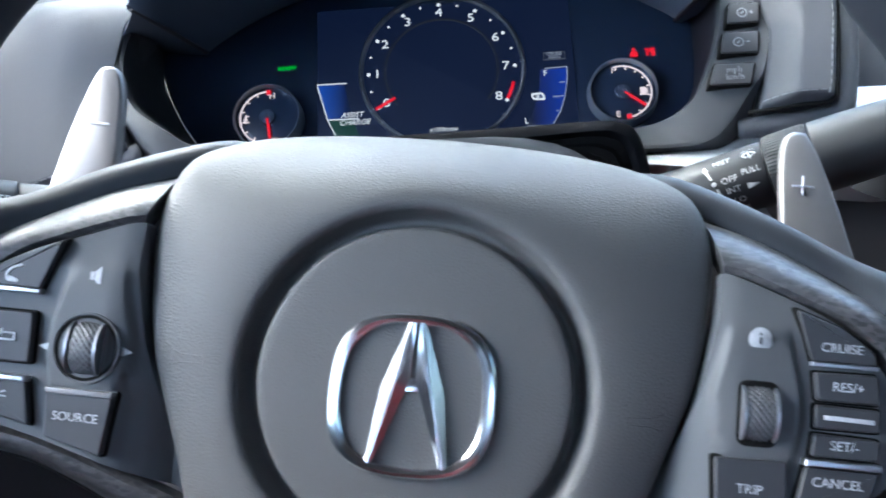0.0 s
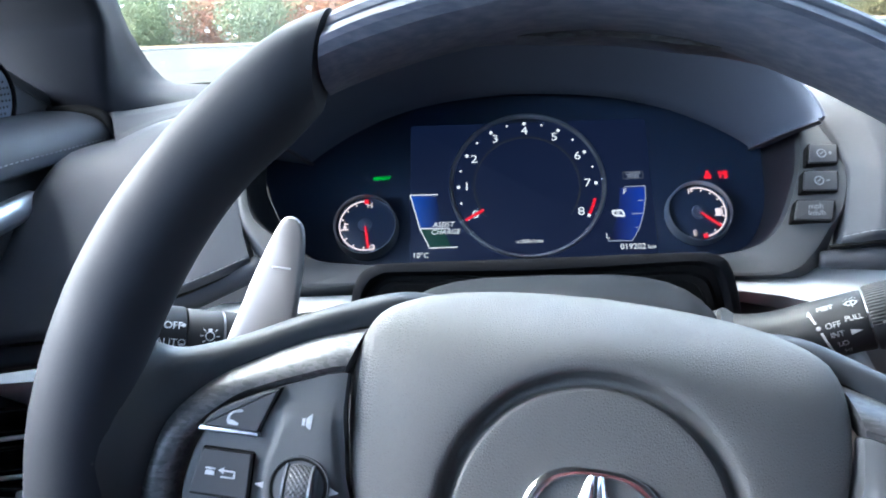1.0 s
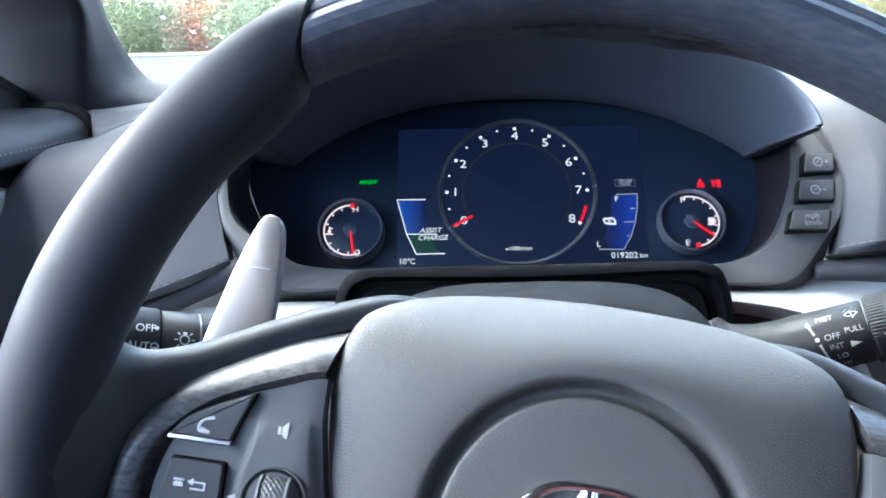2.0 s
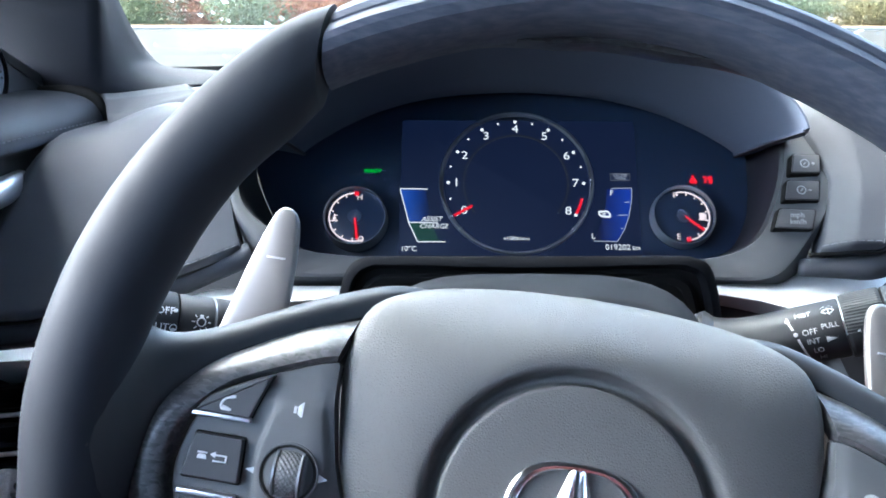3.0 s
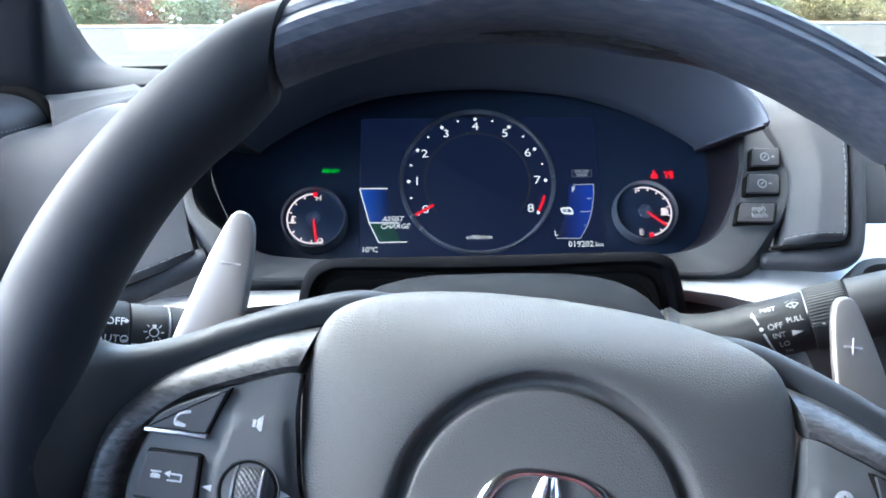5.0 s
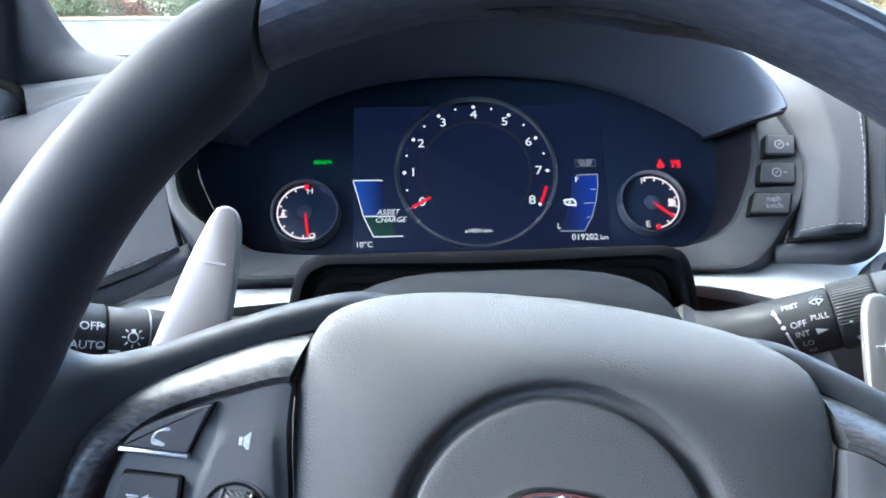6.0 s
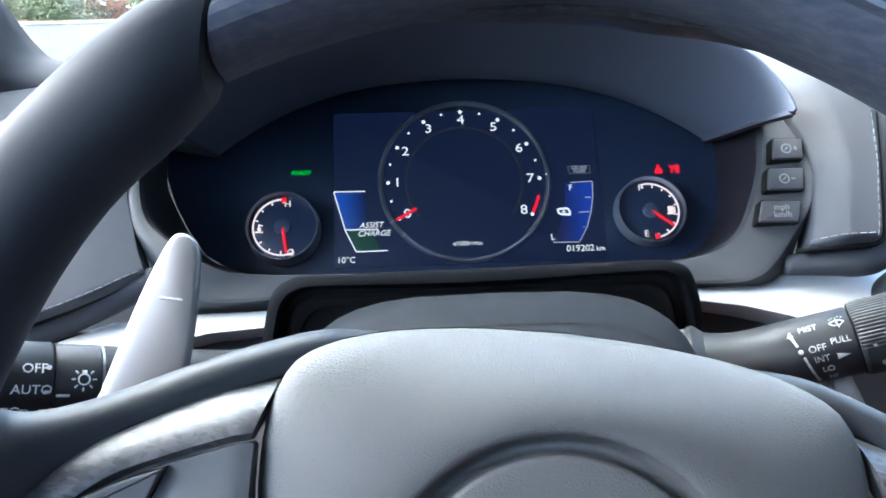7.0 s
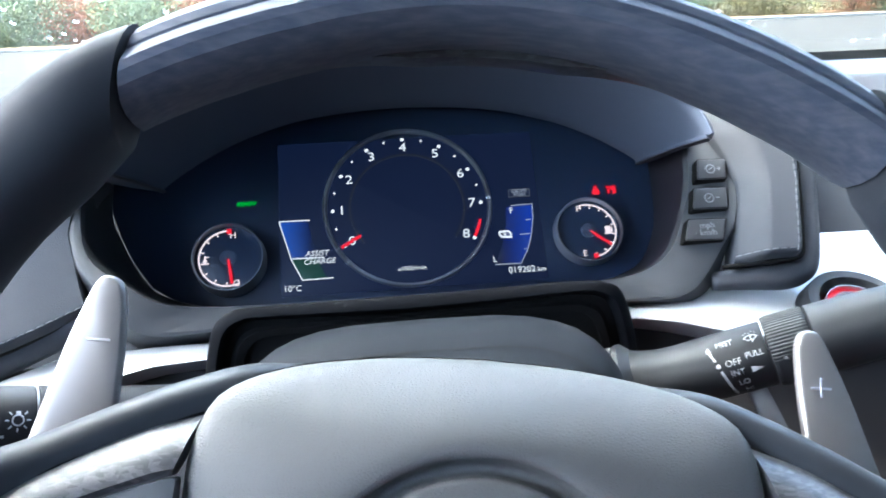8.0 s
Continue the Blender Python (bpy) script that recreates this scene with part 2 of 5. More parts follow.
def sheet(fn, nu, nv):
    """A grid of fn(s, t), s and t in 0..1."""
    rings = [[fn(a / nu, b / nv) for b in range(nv + 1)] for a in range(nu + 1)]
    return loft(rings, closed=False, caps=False)


def slab(fn, nu, nv, down):
    """A grid with a back side, shifted by the vector that down(s, t) gives, and closed edges."""
    top = [[Vector(fn(a / nu, b / nv)) for b in range(nv + 1)] for a in range(nu + 1)]
    low = [[top[a][b] + Vector(down(a / nu, b / nv)) for b in range(nv + 1)] for a in range(nu + 1)]
    rings = [top[a] + low[a][::-1] for a in range(nu + 1)]
    return loft(rings)


def catmull(pts, n, closed=False):
    """Points along a smooth curve through pts, n to a stretch."""
    p = [Vector(q) for q in pts]
    m = len(p)
    out = []
    for i in range(m if closed else m - 1):
        if closed:
            a, b, c, d = p[i - 1], p[i], p[(i + 1) % m], p[(i + 2) % m]
        else:
            b, c = p[i], p[i + 1]
            a = p[i - 1] if i else 2 * b - c
            d = p[i + 2] if i + 2 < m else 2 * c - b
        for k in range(n):
            t = k / n
            out.append(0.5 * (2 * b + (c - a) * t + (2 * a - 5 * b + 4 * c - d) * t * t + (3 * b - a - 3 * c + d) * t ** 3))
    if not closed:
        out.append(p[-1])
    return out


def rounded(pts, r, n=4):
    """A closed outline with its corners rounded."""
    p = [Vector(q[:2]) for q in pts]
    out = []
    for i, b in enumerate(p):
        a, c = p[i - 1], p[(i + 1) % len(p)]
        u, v = a - b, c - b
        k = min(r, 0.45 * u.length, 0.45 * v.length)
        s, e = b + u.normalized() * k, b + v.normalized() * k
        for j in range(n + 1):
            t = j / n
            out.append((1 - t) ** 2 * s + 2 * t * (1 - t) * b + t * t * e)
    return out


def area(p):
    return 0.5 * sum(p[i - 1][0] * p[i][1] - p[i][0] * p[i - 1][1] for i in range(len(p)))


def inset(p, d):
    """The outline moved inwards by d."""
    p = [Vector(q[:2]) for q in p]
    sign = 1 if area(p) > 0 else -1
    out = []
    for i, b in enumerate(p):
        u, v = (b - p[i - 1]), (p[(i + 1) % len(p)] - b)
        if u.length < 1e-9 or v.length < 1e-9:
            u = v = u if u.length > v.length else v
        u, v = u.normalized(), v.normalized()
        n = Vector((-u.y - v.y, u.x + v.x)) * sign
        n = n.normalized() if n.length > 1e-6 else Vector((-u.y, u.x)) * sign
        k = max(0.5, n.dot(Vector((-u.y, u.x)) * sign))
        out.append(b + n * d / k)
    return out


def plate(outline, low, high, bevel, lift=None, steps=3):
    """A solid plate over an outline in x and y, from z low to high, its upper edge rounded; lift(x, y) adds to z."""
    lift = lift or (lambda x, y: 0.0)
    rings = [[(q[0], q[1], low + lift(q[0], q[1])) for q in outline]]
    for k in range(steps + 1):
        a = math.pi / 2 * k / steps
        o = inset(outline, bevel * (1 - math.cos(a)))
        rings.append([(q[0], q[1], high - bevel * (1 - math.sin(a)) + lift(q[0], q[1])) for q in o])
    return loft(rings)


def ring_flat(r0, r1, low, high, n=64, a0=0.0, a1=2 * math.pi, centre=(0, 0), bevel=0.0):
    """A ring or a stretch of one, with a thickness."""
    full = abs(a1 - a0 - 2 * math.pi) < 1e-6
    rings = []
    for k in range(n + (0 if full else 1)):
        a = a0 + (a1 - a0) * k / n
        c, s = math.cos(a), math.sin(a)
        sec = [(r0, low), (r0 + bevel, high), (r1 - bevel, high), (r1, low)]
        rings.append([(centre[0] + r * c, centre[1] + r * s, z) for r, z in sec])
    if full:
        rings.append(rings[0])
        return loft(rings, caps=False)
    return loft(rings)


def disc(r, low, high, n=48, centre=(0, 0), bevel=0.0):
    o = [(centre[0] + r * math.cos(2 * math.pi * k / n), centre[1] + r * math.sin(2 * math.pi * k / n)) for k in range(n)]
    return plate(o, low, high, bevel or 0.0001, steps=2)


def tube(path, radius, n=12, caps=True, squash=1.0):
    """A round bar along a path; radius is a number or a list."""
    p = [Vector(q) for q in path]
    rings, side = [], None
    for i, q in enumerate(p):
        d = (p[min(i + 1, len(p) - 1)] - p[max(i - 1, 0)]).normalized()
        ref = side or (Vector((0, 0, 1)) if abs(d.z) < 0.9 else Vector((1, 0, 0)))
        side = (ref - d * ref.dot(d)).normalized()
        other = d.cross(side)
        r = radius[i] if isinstance(radius, (list, tuple)) else radius
        rings.append([q + r * (math.cos(2 * math.pi * k / n) * side + squash * math.sin(2 * math.pi * k / n) * other) for k in range(n)])
    return loft(rings, caps=caps)


def letters(body, size, align="CENTER", extrude=0.00008, shear=0.0, space=1.0):
    """Flat letters in x and y round the origin, as verts and faces."""
    cu = bpy.data.curves.new("letters", "FONT")
    cu.body, cu.size, cu.extrude, cu.shear = body, size, extrude, shear
    cu.align_x, cu.align_y, cu.space_character = align, "CENTER", space
    cu.resolution_u = 3
    ob = bpy.data.objects.new("letters", cu)
    scene.collection.objects.link(ob)
    me = bpy.data.meshes.new_from_object(ob.evaluated_get(bpy.context.evaluated_depsgraph_get()))
    out = [v.co.copy() for v in me.vertices], [tuple(f.vertices) for f in me.polygons]
    bpy.data.objects.remove(ob)
    bpy.data.curves.remove(cu)
    bpy.data.meshes.remove(me)
    return out


def at(x, y, z=0.0, turn=0.0):
    return pose(x, y, z, 0, 0, turn)


def bar(x0, y0, x1, y1, width, low, high):
    """A straight flat bar between two points."""
    a, b = Vector((x0, y0)), Vector((x1, y1))
    s = (b - a).normalized() * width / 2
    n = Vector((-s.y, s.x))
    return plate([a - n, b - n, b + n, a + n], low, high, min(width, high - low) * 0.3, steps=1)


def strip(x0, y0, x1, y1, n=8, width=0.0010, high=0.0001):
    """A bar in short lengths that can follow a round surface."""
    return [bar(x0 + (x1 - x0) * k / n, y0 + (y1 - y0) * k / n, x0 + (x1 - x0) * (k + 1) / n, y0 + (y1 - y0) * (k + 1) / n, width, 0, high) for k in range(n)]


def mirrored(pts):
    return [(-q[0], *q[1:]) for q in pts]

# ---- steering wheel ----
WHEEL = Matrix.Translation((-0.002, 0.1585, 0.7555)) @ pose(0, 0, 0, 63, 0, 0) @ pose(0, 0, 0, 0, 0, -8.2)
wheel = thing("steering_wheel", WHEEL, "black leather steering wheel with forged carbon upper rim, turned slightly", "steering wheel")
RIM_Y = 0.018
SEAM_A = 132.0


def slant(a, r):
    """The seams stand upright, not along a radius: the angle leans with the radius near them."""
    d = math.degrees(a)
    d = d % 360
    k = math.exp(-((d - SEAM_A) / 14) ** 2) - math.exp(-((d - (180 - SEAM_A)) / 14) ** 2)
    return a - radians(280) * k * (r - 0.160)


def rim_ring(a, radius, half, depth, power, z):
    """One section of the rim at the angle a: a soft box in radius and depth."""
    out = []
    for k in range(28):
        t = 2 * math.pi * k / 28
        c, s = math.cos(t), math.sin(t)
        r = radius + half * math.copysign(abs(c) ** power, c)
        w = z + depth * math.copysign(abs(s) ** power, s)
        ca, sa = math.cos(slant(a, r)), math.sin(slant(a, r))
        y = r * sa
        y = max(y, -0.148 + 0.25 * (y + 0.148)) if y < -0.148 else y
        out.append((r * ca, RIM_Y + y, w))
    return out


steps = 110
leather_rim = []
for k in range(steps + 1):
    a = SEAM_A + (360 - 2 * (SEAM_A - 90)) * k / steps
    grip = math.exp(-((a - 163) / 14) ** 2) + math.exp(-((a - 377) / 14) ** 2)
    end = min(1.0, (k + 0.2) / 2, (steps - k + 0.2) / 2) ** 0.5
    puff = 1 + 0.05 * math.exp(-((k - 2.5) / 2.0) ** 2) + 0.05 * math.exp(-((steps - k - 2.5) / 2.0) ** 2)
    flat = float(np.interp(min(a, 540 - a), [150, 166, 174, 181, 188, 196, 225, 240, 300], [0, -0.0006, -0.0012, -0.0020, -0.0046, -0.006, -0.006, 0, 0])) / 2
    leather_rim.append(rim_ring(radians(a), 0.1690 - 0.0005 * grip + flat, (0.0158 + 0.0012 * grip + flat) * (0.84 + 0.16 * end) * puff, 0.0155 * (0.84 + 0.16 * end) * puff, 0.92, 0.010))
part("leather_rim", loft(leather_rim), RIM, wheel, "smooth black leather lower rim")
carbon_rim, lower_lip = [], []
# the carbon part is flattened at the top: the section moves outwards towards both seams
FACE = [(0.1568, -0.002), (0.1560, 0.007), (0.1563, 0.0140), (0.1576, 0.0188), (0.1600, 0.0220), (0.1632, 0.0236), (0.1658, 0.0236), (0.1670, 0.0228),
        (0.1698, 0.0205), (0.1706, 0.0206), (0.1735, 0.0195), (0.1768, 0.0160), (0.1795, 0.0115), (0.1815, 0.0050), (0.1825, -0.001), (0.1790, -0.0095), (0.1700, -0.0130), (0.1610, -0.0110)]
for k in range(61):
    d = SEAM_A - 0.6 - (2 * (SEAM_A - 90) - 1.2) * k / 60
    a, off = radians(d), abs(d - 90)
    inner, outer = np.interp(off, [0, 22, 30, 42], [0, 0, 0.0015, 0.0055]), np.interp(off, [0, 15, 30, 42], [0, 0, 0.002, 0.0035])
    row = []
    for q, w in FACE:
        f = min(1.0, max(0.0, (q - 0.158) / 0.02))
        q += float(inner * (1 - f) + outer * f)
        row.append((q * math.cos(slant(a, q)), RIM_Y + q * math.sin(slant(a, q)), w))
    carbon_rim.append(row)
for k in range(81):
    d = SEAM_A + 2 - (2 * (SEAM_A - 90) + 4) * k / 80
    a, grow = radians(d), float(np.interp(abs(d - 92), [0, 8, 15, 22, 30, 38, 45], [-0.0022, -0.0022, 0.0010, 0.0036, 0.0056, 0.0085, 0.011]))
    thin = min(1.0, min(k, 80 - k) / 9)
    prof = [(0.1563, 0.0010), (0.1570, -0.0060), (0.1592, -0.0125), (0.1640, -0.0152), (0.1710, -0.0155), (0.1700, -0.0100), (0.1620, 0.0)]
    prof = [(0.163 + (q - 0.163) * (0.7 + 0.3 * thin) + grow, 0.002 + (w - 0.002) * (0.6 + 0.4 * thin)) for q, w in prof]
    lower_lip.append([(q * math.cos(slant(a, q)), RIM_Y + q * math.sin(slant(a, q)), w) for q, w in prof])
carbon = part("carbon_rim", loft(carbon_rim), RIMCARBON, wheel, "glossy dark forged carbon upper rim", sharp=24)
part("rim_lip", loft(lower_lip), LIPCARBON, carbon, "mottled carbon inner lip")

# the airbag cover: a dome with a round groove about the badge
HALF = [(0, 0.0825), (0.03, 0.0810), (0.058, 0.0765), (0.076, 0.0690), (0.0825, 0.0600), (0.0848, 0.047), (0.0838, 0.030), (0.0798, 0.008),
        (0.0742, -0.008), (0.0672, -0.0275), (0.061, -0.050), (0.050, -0.070), (0.025, -0.078), (0, -0.080)]
HALF = [tuple(p) for p in catmull([(x, y, 0) for x, y in HALF], 4)]
ANG = [math.degrees(math.atan2(y, x)) for x, y, z in HALF]
LEN = [math.hypot(x, y) for x, y, z in HALF]


def pad_edge(a):
    """Distance of the cover's edge, and its drop, at an angle in degrees."""
    b = math.degrees(math.asin(math.sin(radians(a))))
    r = float(np.interp(b, ANG[::-1], LEN[::-1]))
    w = sum(float(np.interp(math.degrees(math.asin(math.sin(radians(b + d)))), [-90, -60, -30, 0, 20, 34, 45, 60, 90], [-0.020, -0.011, -0.0050, -0.0040, -0.0060, -0.0115, -0.018, -0.026, -0.029])) for d in range(-14, 15, 2)) / 15
    return r, w


G0, GY = 0.0461, 0.0030
pad_rings = []
NA = 144
for k, s in enumerate([0.0005, 0.15, 0.3, 0.45, 0.6, 0.75, 0.9]):
    pad_rings.append([(G0 * s * math.cos(2 * math.pi * j / NA), GY + G0 * s * math.sin(2 * math.pi * j / NA), 0.0012 * (1 - s * s) - 0.0008) for j in range(NA)])
for r, w in [(0.0452, -0.0008), (0.0460, -0.0011), (0.0465, -0.0026), (0.0470, -0.0054), (0.0478, -0.0072), (0.0492, -0.0072), (0.0502, -0.0058), (0.0511, -0.0034), (0.0519, -0.0011), (0.0528, 0.0003), (0.0544, 0.0008)]:
    pad_rings.append([(0.982 * r * math.cos(2 * math.pi * j / NA), GY + 0.982 * r * math.sin(2 * math.pi * j / NA), w) for j in range(NA)])
for s in [0.06, 0.14, 0.24, 0.36, 0.5, 0.64, 0.76, 0.86, 0.93, 0.97, 0.99, 1.0, 1.0, 0.985]:
    ring = []
    i = len(pad_rings)
    for j in range(NA):
        a = 2 * math.pi * j / NA
        R, W = pad_edge(math.degrees(a))
        r = 0.0540 + (R - 0.0540) * s
        w = 0.0008 + (W - 0.0008) * s ** 1.7 - 0.0030 * max(0, (s - 0.86) / 0.14) ** 3
        ring.append([r * math.cos(a), GY * (1 - s) ** 2 + r * math.sin(a), w])
    pad_rings.append(ring)
for q in pad_rings[-2]:
    q[2] -= 0.004
for q in pad_rings[-1]:
    q[2] -= 0.016
cover = part("airbag_cover", loft(pad_rings), PAD, wheel, "grained black airbag cover with a round groove", sharp=0)
gap_rings = []
for low in (-0.0068, -0.0300):
    ring = []
    for j in range(NA):
        a = 2 * math.pi * j / NA
        R, W = pad_edge(math.degrees(a))
        ring.append(((R + 0.0005) * math.cos(a), (R + 0.0005) * math.sin(a), W + low))
    gap_rings.append(ring)
part("cover_gap", loft(gap_rings, caps=False), SEAM, cover)
# horn marks pressed into the cover, and the lettering bar below the badge
def pad_height(x, y):
    R, W = pad_edge(math.degrees(math.atan2(y, x)))
    s = max(0.0, (math.hypot(x, y) - 0.0548) / (R - 0.0548))
    return 0.0008 + (W - 0.0008) * s ** 1.7 - 0.0030 * max(0, (s - 0.86) / 0.14) ** 3


for x, y, s in ((-0.0665, 0.0045, 1), (0.0655, -0.0010, -1)):
    horn = join(*strip(-0.0050, -0.0028, -0.0050, 0.0028, 4, 0.0005, 0.0002), *strip(-0.0048, 0.0022, -0.0020, 0.0012, 3, 0.0005, 0.0002), *strip(-0.0048, -0.0022, -0.0020, -0.0012, 3, 0.0005, 0.0002),
                *strip(-0.0020, 0.0012, 0.0050, 0.0010, 6, 0.0005, 0.0002), *strip(-0.0020, -0.0012, 0.0050, -0.0010, 6, 0.0005, 0.0002), *strip(0.0050, -0.0010, 0.0050, 0.0010, 2, 0.0005, 0.0002))
    horn = moved(horn, Matrix.Translation((x, y, 0)) @ Matrix.Diagonal((s, 1, 1, 1)))
    part("horn_mark", ([(q[0], q[1], q[2] * 0.8 + pad_height(q[0], q[1])) for q in horn[0]], horn[1]), PAD, cover)
part("lettering_bar", plate([(-0.011, -0.0305), (0.011, -0.0305), (0.011, -0.0280), (-0.011, -0.0280)], -0.0008, 0.0001, 0.0001), PAD, cover)

# the badge: a rounded chrome ring with two chrome wedges
badge_ring = []
for k in range(97):
    a = 2 * math.pi * k / 96
    c, s = math.cos(a), math.sin(a)
    e = 0.72
    px, py = math.copysign(abs(c) ** e, c), math.copysign(abs(s) ** e, s)
    wide = 1 - 0.025 * py
    sec = [(0.0, 0.0), (0.03, 0.0014), (0.2, 0.0020), (0.5, 0.0023), (0.8, 0.0020), (0.97, 0.0014), (1.0, 0.0)]
    badge_ring.append([((0.0240 - 0.0042 * f) * wide * px, 0.0004 + (0.0230 - 0.0030 * f) * py, w) for f, w in sec])
badge_ring = loft(badge_ring, caps=False)


def wedge(s):
    o = [(0.0006, 0.0212), (0.0026, 0.0212), (0.0096, 0.0010), (0.0123, -0.0208), (0.0100, -0.0210), (0.0018, 0.0012), (0.0006, 0.0046)]
    ridge = [(0.0015, 0.0210), (0.0019, 0.0210), (0.0056, 0.0030), (0.0114, -0.0207), (0.0110, -0.0207), (0.0050, 0.0026), (0.0034, 0.0062)]
    o, ridge = ([(0.95 * x, 0.0008 + 0.95 * y) for x, y in c] for c in (o, ridge))
    rings = [[(s * x, y, 0.0) for x, y in o], [(s * x, y, 0.0010) for x, y in o], [(s * x, y, 0.0028) for x, y in ridge]]
    return loft(rings)


bridge = plate([(-0.0024, 0.0014), (0.0024, 0.0014), (0.0012, 0.0052), (-0.0012, 0.0052)], 0.0, 0.0009, 0.0001)
part("badge", join(badge_ring, wedge(1), wedge(-1), bridge), BADGE, cover, "polished chrome badge ring with two wedges", sharp=20)


# spokes, carbon surrounds and switches; built for the left (side -1) and the right (side 1)
ARM = [((0.173, 0.078), (0.166, -0.055), 0.0095, 0.0150), ((0.1630, 0.0600), (0.1570, -0.048), 0.0070, 0.0168), ((0.1560, 0.0490), (0.1510, -0.034), 0.0010, 0.0165), ((0.1508, 0.0455), (0.1470, -0.014), -0.0065, 0.0155),
       ((0.1440, 0.0462), (0.1390, 0.0200), -0.0145, 0.0145), ((0.1300, 0.0520), (0.1200, 0.0370), -0.0225, 0.0125), ((0.1100, 0.0620), (0.1020, 0.0485), -0.0260, 0.0115),
       ((0.0920, 0.0702), (0.0850, 0.0560), -0.0300, 0.011), ((0.0740, 0.0765), (0.0720, 0.0620), -0.0345, 0.011), ((0.058, 0.078), (0.058, 0.060), -0.042, 0.011)]
OUTER = [(0.0832, 0.0604), (0.101, 0.0545), (0.119, 0.0445), (0.131, 0.0370), (0.139, 0.0285), (0.1450, 0.0190), (0.1480, 0.0070), (0.1475, -0.0080), (0.1420, -0.0190),
         (0.125, -0.0262), (0.111, -0.0295), (0.096, -0.0355), (0.085, -0.0410), (0.070, -0.0480), (0.055, -0.055)]
INNER = [(0.0872, 0.0438), (0.0925, 0.0425), (0.109, 0.0362), (0.119, 0.0315), (0.1270, 0.0250), (0.1325, 0.0180), (0.1355, 0.0090), (0.1365, -0.0020), (0.1330, -0.0130),
         (0.1220, -0.0195), (0.109, -0.0222), (0.092, -0.0268), (0.078, -0.0315), (0.064, -0.0365), (0.050, -0.043)]
W_OUT = [-0.0215, -0.0180, -0.0130, -0.0090, -0.0050, -0.0015, 0.0, 0.0, -0.001, -0.004, -0.007, -0.009, -0.011, -0.014, -0.018]
W_IN = [-0.0060, -0.0040, -0.0020, -0.0010, 0.0, 0.0006, 0.0008, 0.0008, 0.0006, 0.0002, 0.0, -0.0005, -0.001, -0.003, -0.006]


def spoke(side):
    arm = []
    for (tx, ty), (bx, by), w, d in ARM:
        mx, my, hx, hy = (tx + bx) / 2, (ty + by) / 2, (tx - bx) / 2, (ty - by) / 2
        ring = []
        for k in range(20):
            t = 2 * math.pi * k / 20
            c, s = math.cos(t), math.sin(t)
            c, s = math.copysign(abs(c) ** 0.85, c), math.copysign(abs(s) ** 0.85, s)
            ring.append(Vector((side * (mx + hx * c), my + hy * c, w + d * s)))
        arm.append(ring)
    fine = []
    for k in range(20):
        fine.append(catmull([r[k] for r in arm], 5))
    arm = [[fine[k][i] for k in range(20)] for i in range(len(fine[0]))]
    part("spoke_arm", loft(arm), ARMSKIN, wheel, "leather spoke arm", sharp=0)
    out = catmull([(side * x, y, w) for (x, y), w in zip(OUTER, W_OUT)], 5)
    inn = catmull([(side * x, y, w) for (x, y), w in zip(INNER, W_IN)], 5)
    rings = []
    for o, i in zip(out, inn):
        row = [o + Vector((0, 0, -0.010))]
        for k in range(9):
            s = k / 8
            p = o.lerp(i, s)
            row.append(p + Vector((0, 0, 0.0034 * math.sin(math.pi * min(1, 0.12 + 0.88 * s)) ** 0.8 - 0.0016 * (s > 0.99))))
        row.append(i + Vector((0, 0, -0.008)))
        rings.append(row)
    part("spoke_surround", loft(rings), CARBON, wheel, "mottled forged carbon surround")
    part("surround_gap", tube([p + Vector((0, 0, 0.0002)) for p in out], 0.0012, 8), SEAM, wheel)


def keypad_base(side):
    edge = [(0.0872, 0.0395), (0.0864, 0.030), (0.0826, 0.0090), (0.0770, -0.0080), (0.0700, -0.0280), (0.063, -0.042)]
    ins = [(x, y) for x, y in INNER]
    o = [(side * x, y) for x, y in ins[:-1] + edge[::-1]]

    def lift(x, y):
        wide = 0.0072 + 0.0042 * math.exp(-((y - 0.006) / 0.014) ** 2)
        k = max(0.0, min(1.0, 1.0 - (abs(abs(x) - 0.0972) - wide) / 0.0022))
        k *= max(0.0, min(1.0, (0.034 - y) / 0.016)) * max(0.0, min(1.0, (y + 0.012) / 0.006))
        return 0.0018 * k * k * (3 - 2 * k) - 0.0052 * max(0, min(1, (y - 0.028) / 0.018)) - 0.010 * max(0, (0.094 - abs(x)) / 0.02) ** 2

    # a fine fan so that the swelling shows
    rings = []
    c = Vector((side * 0.103, 0.008))
    fine = [Vector(q) for q in rounded(o, 0.002, 3)]
    fine = [fine[i - 1].lerp(fine[i], k / 3) for i in range(len(fine)) for k in (1, 2, 3)]
    for k in range(41):
        rings.append([(*(c.lerp(q, 0.01 + 0.99 * k / 40)), 0.0) for q in fine])
    rings = [[(x, y, lift(x, y)) for x, y, z in r] for r in rings]
    rings.append([(x, y, -0.012) for x, y, z in rings[-1]])
    return loft(rings), lift


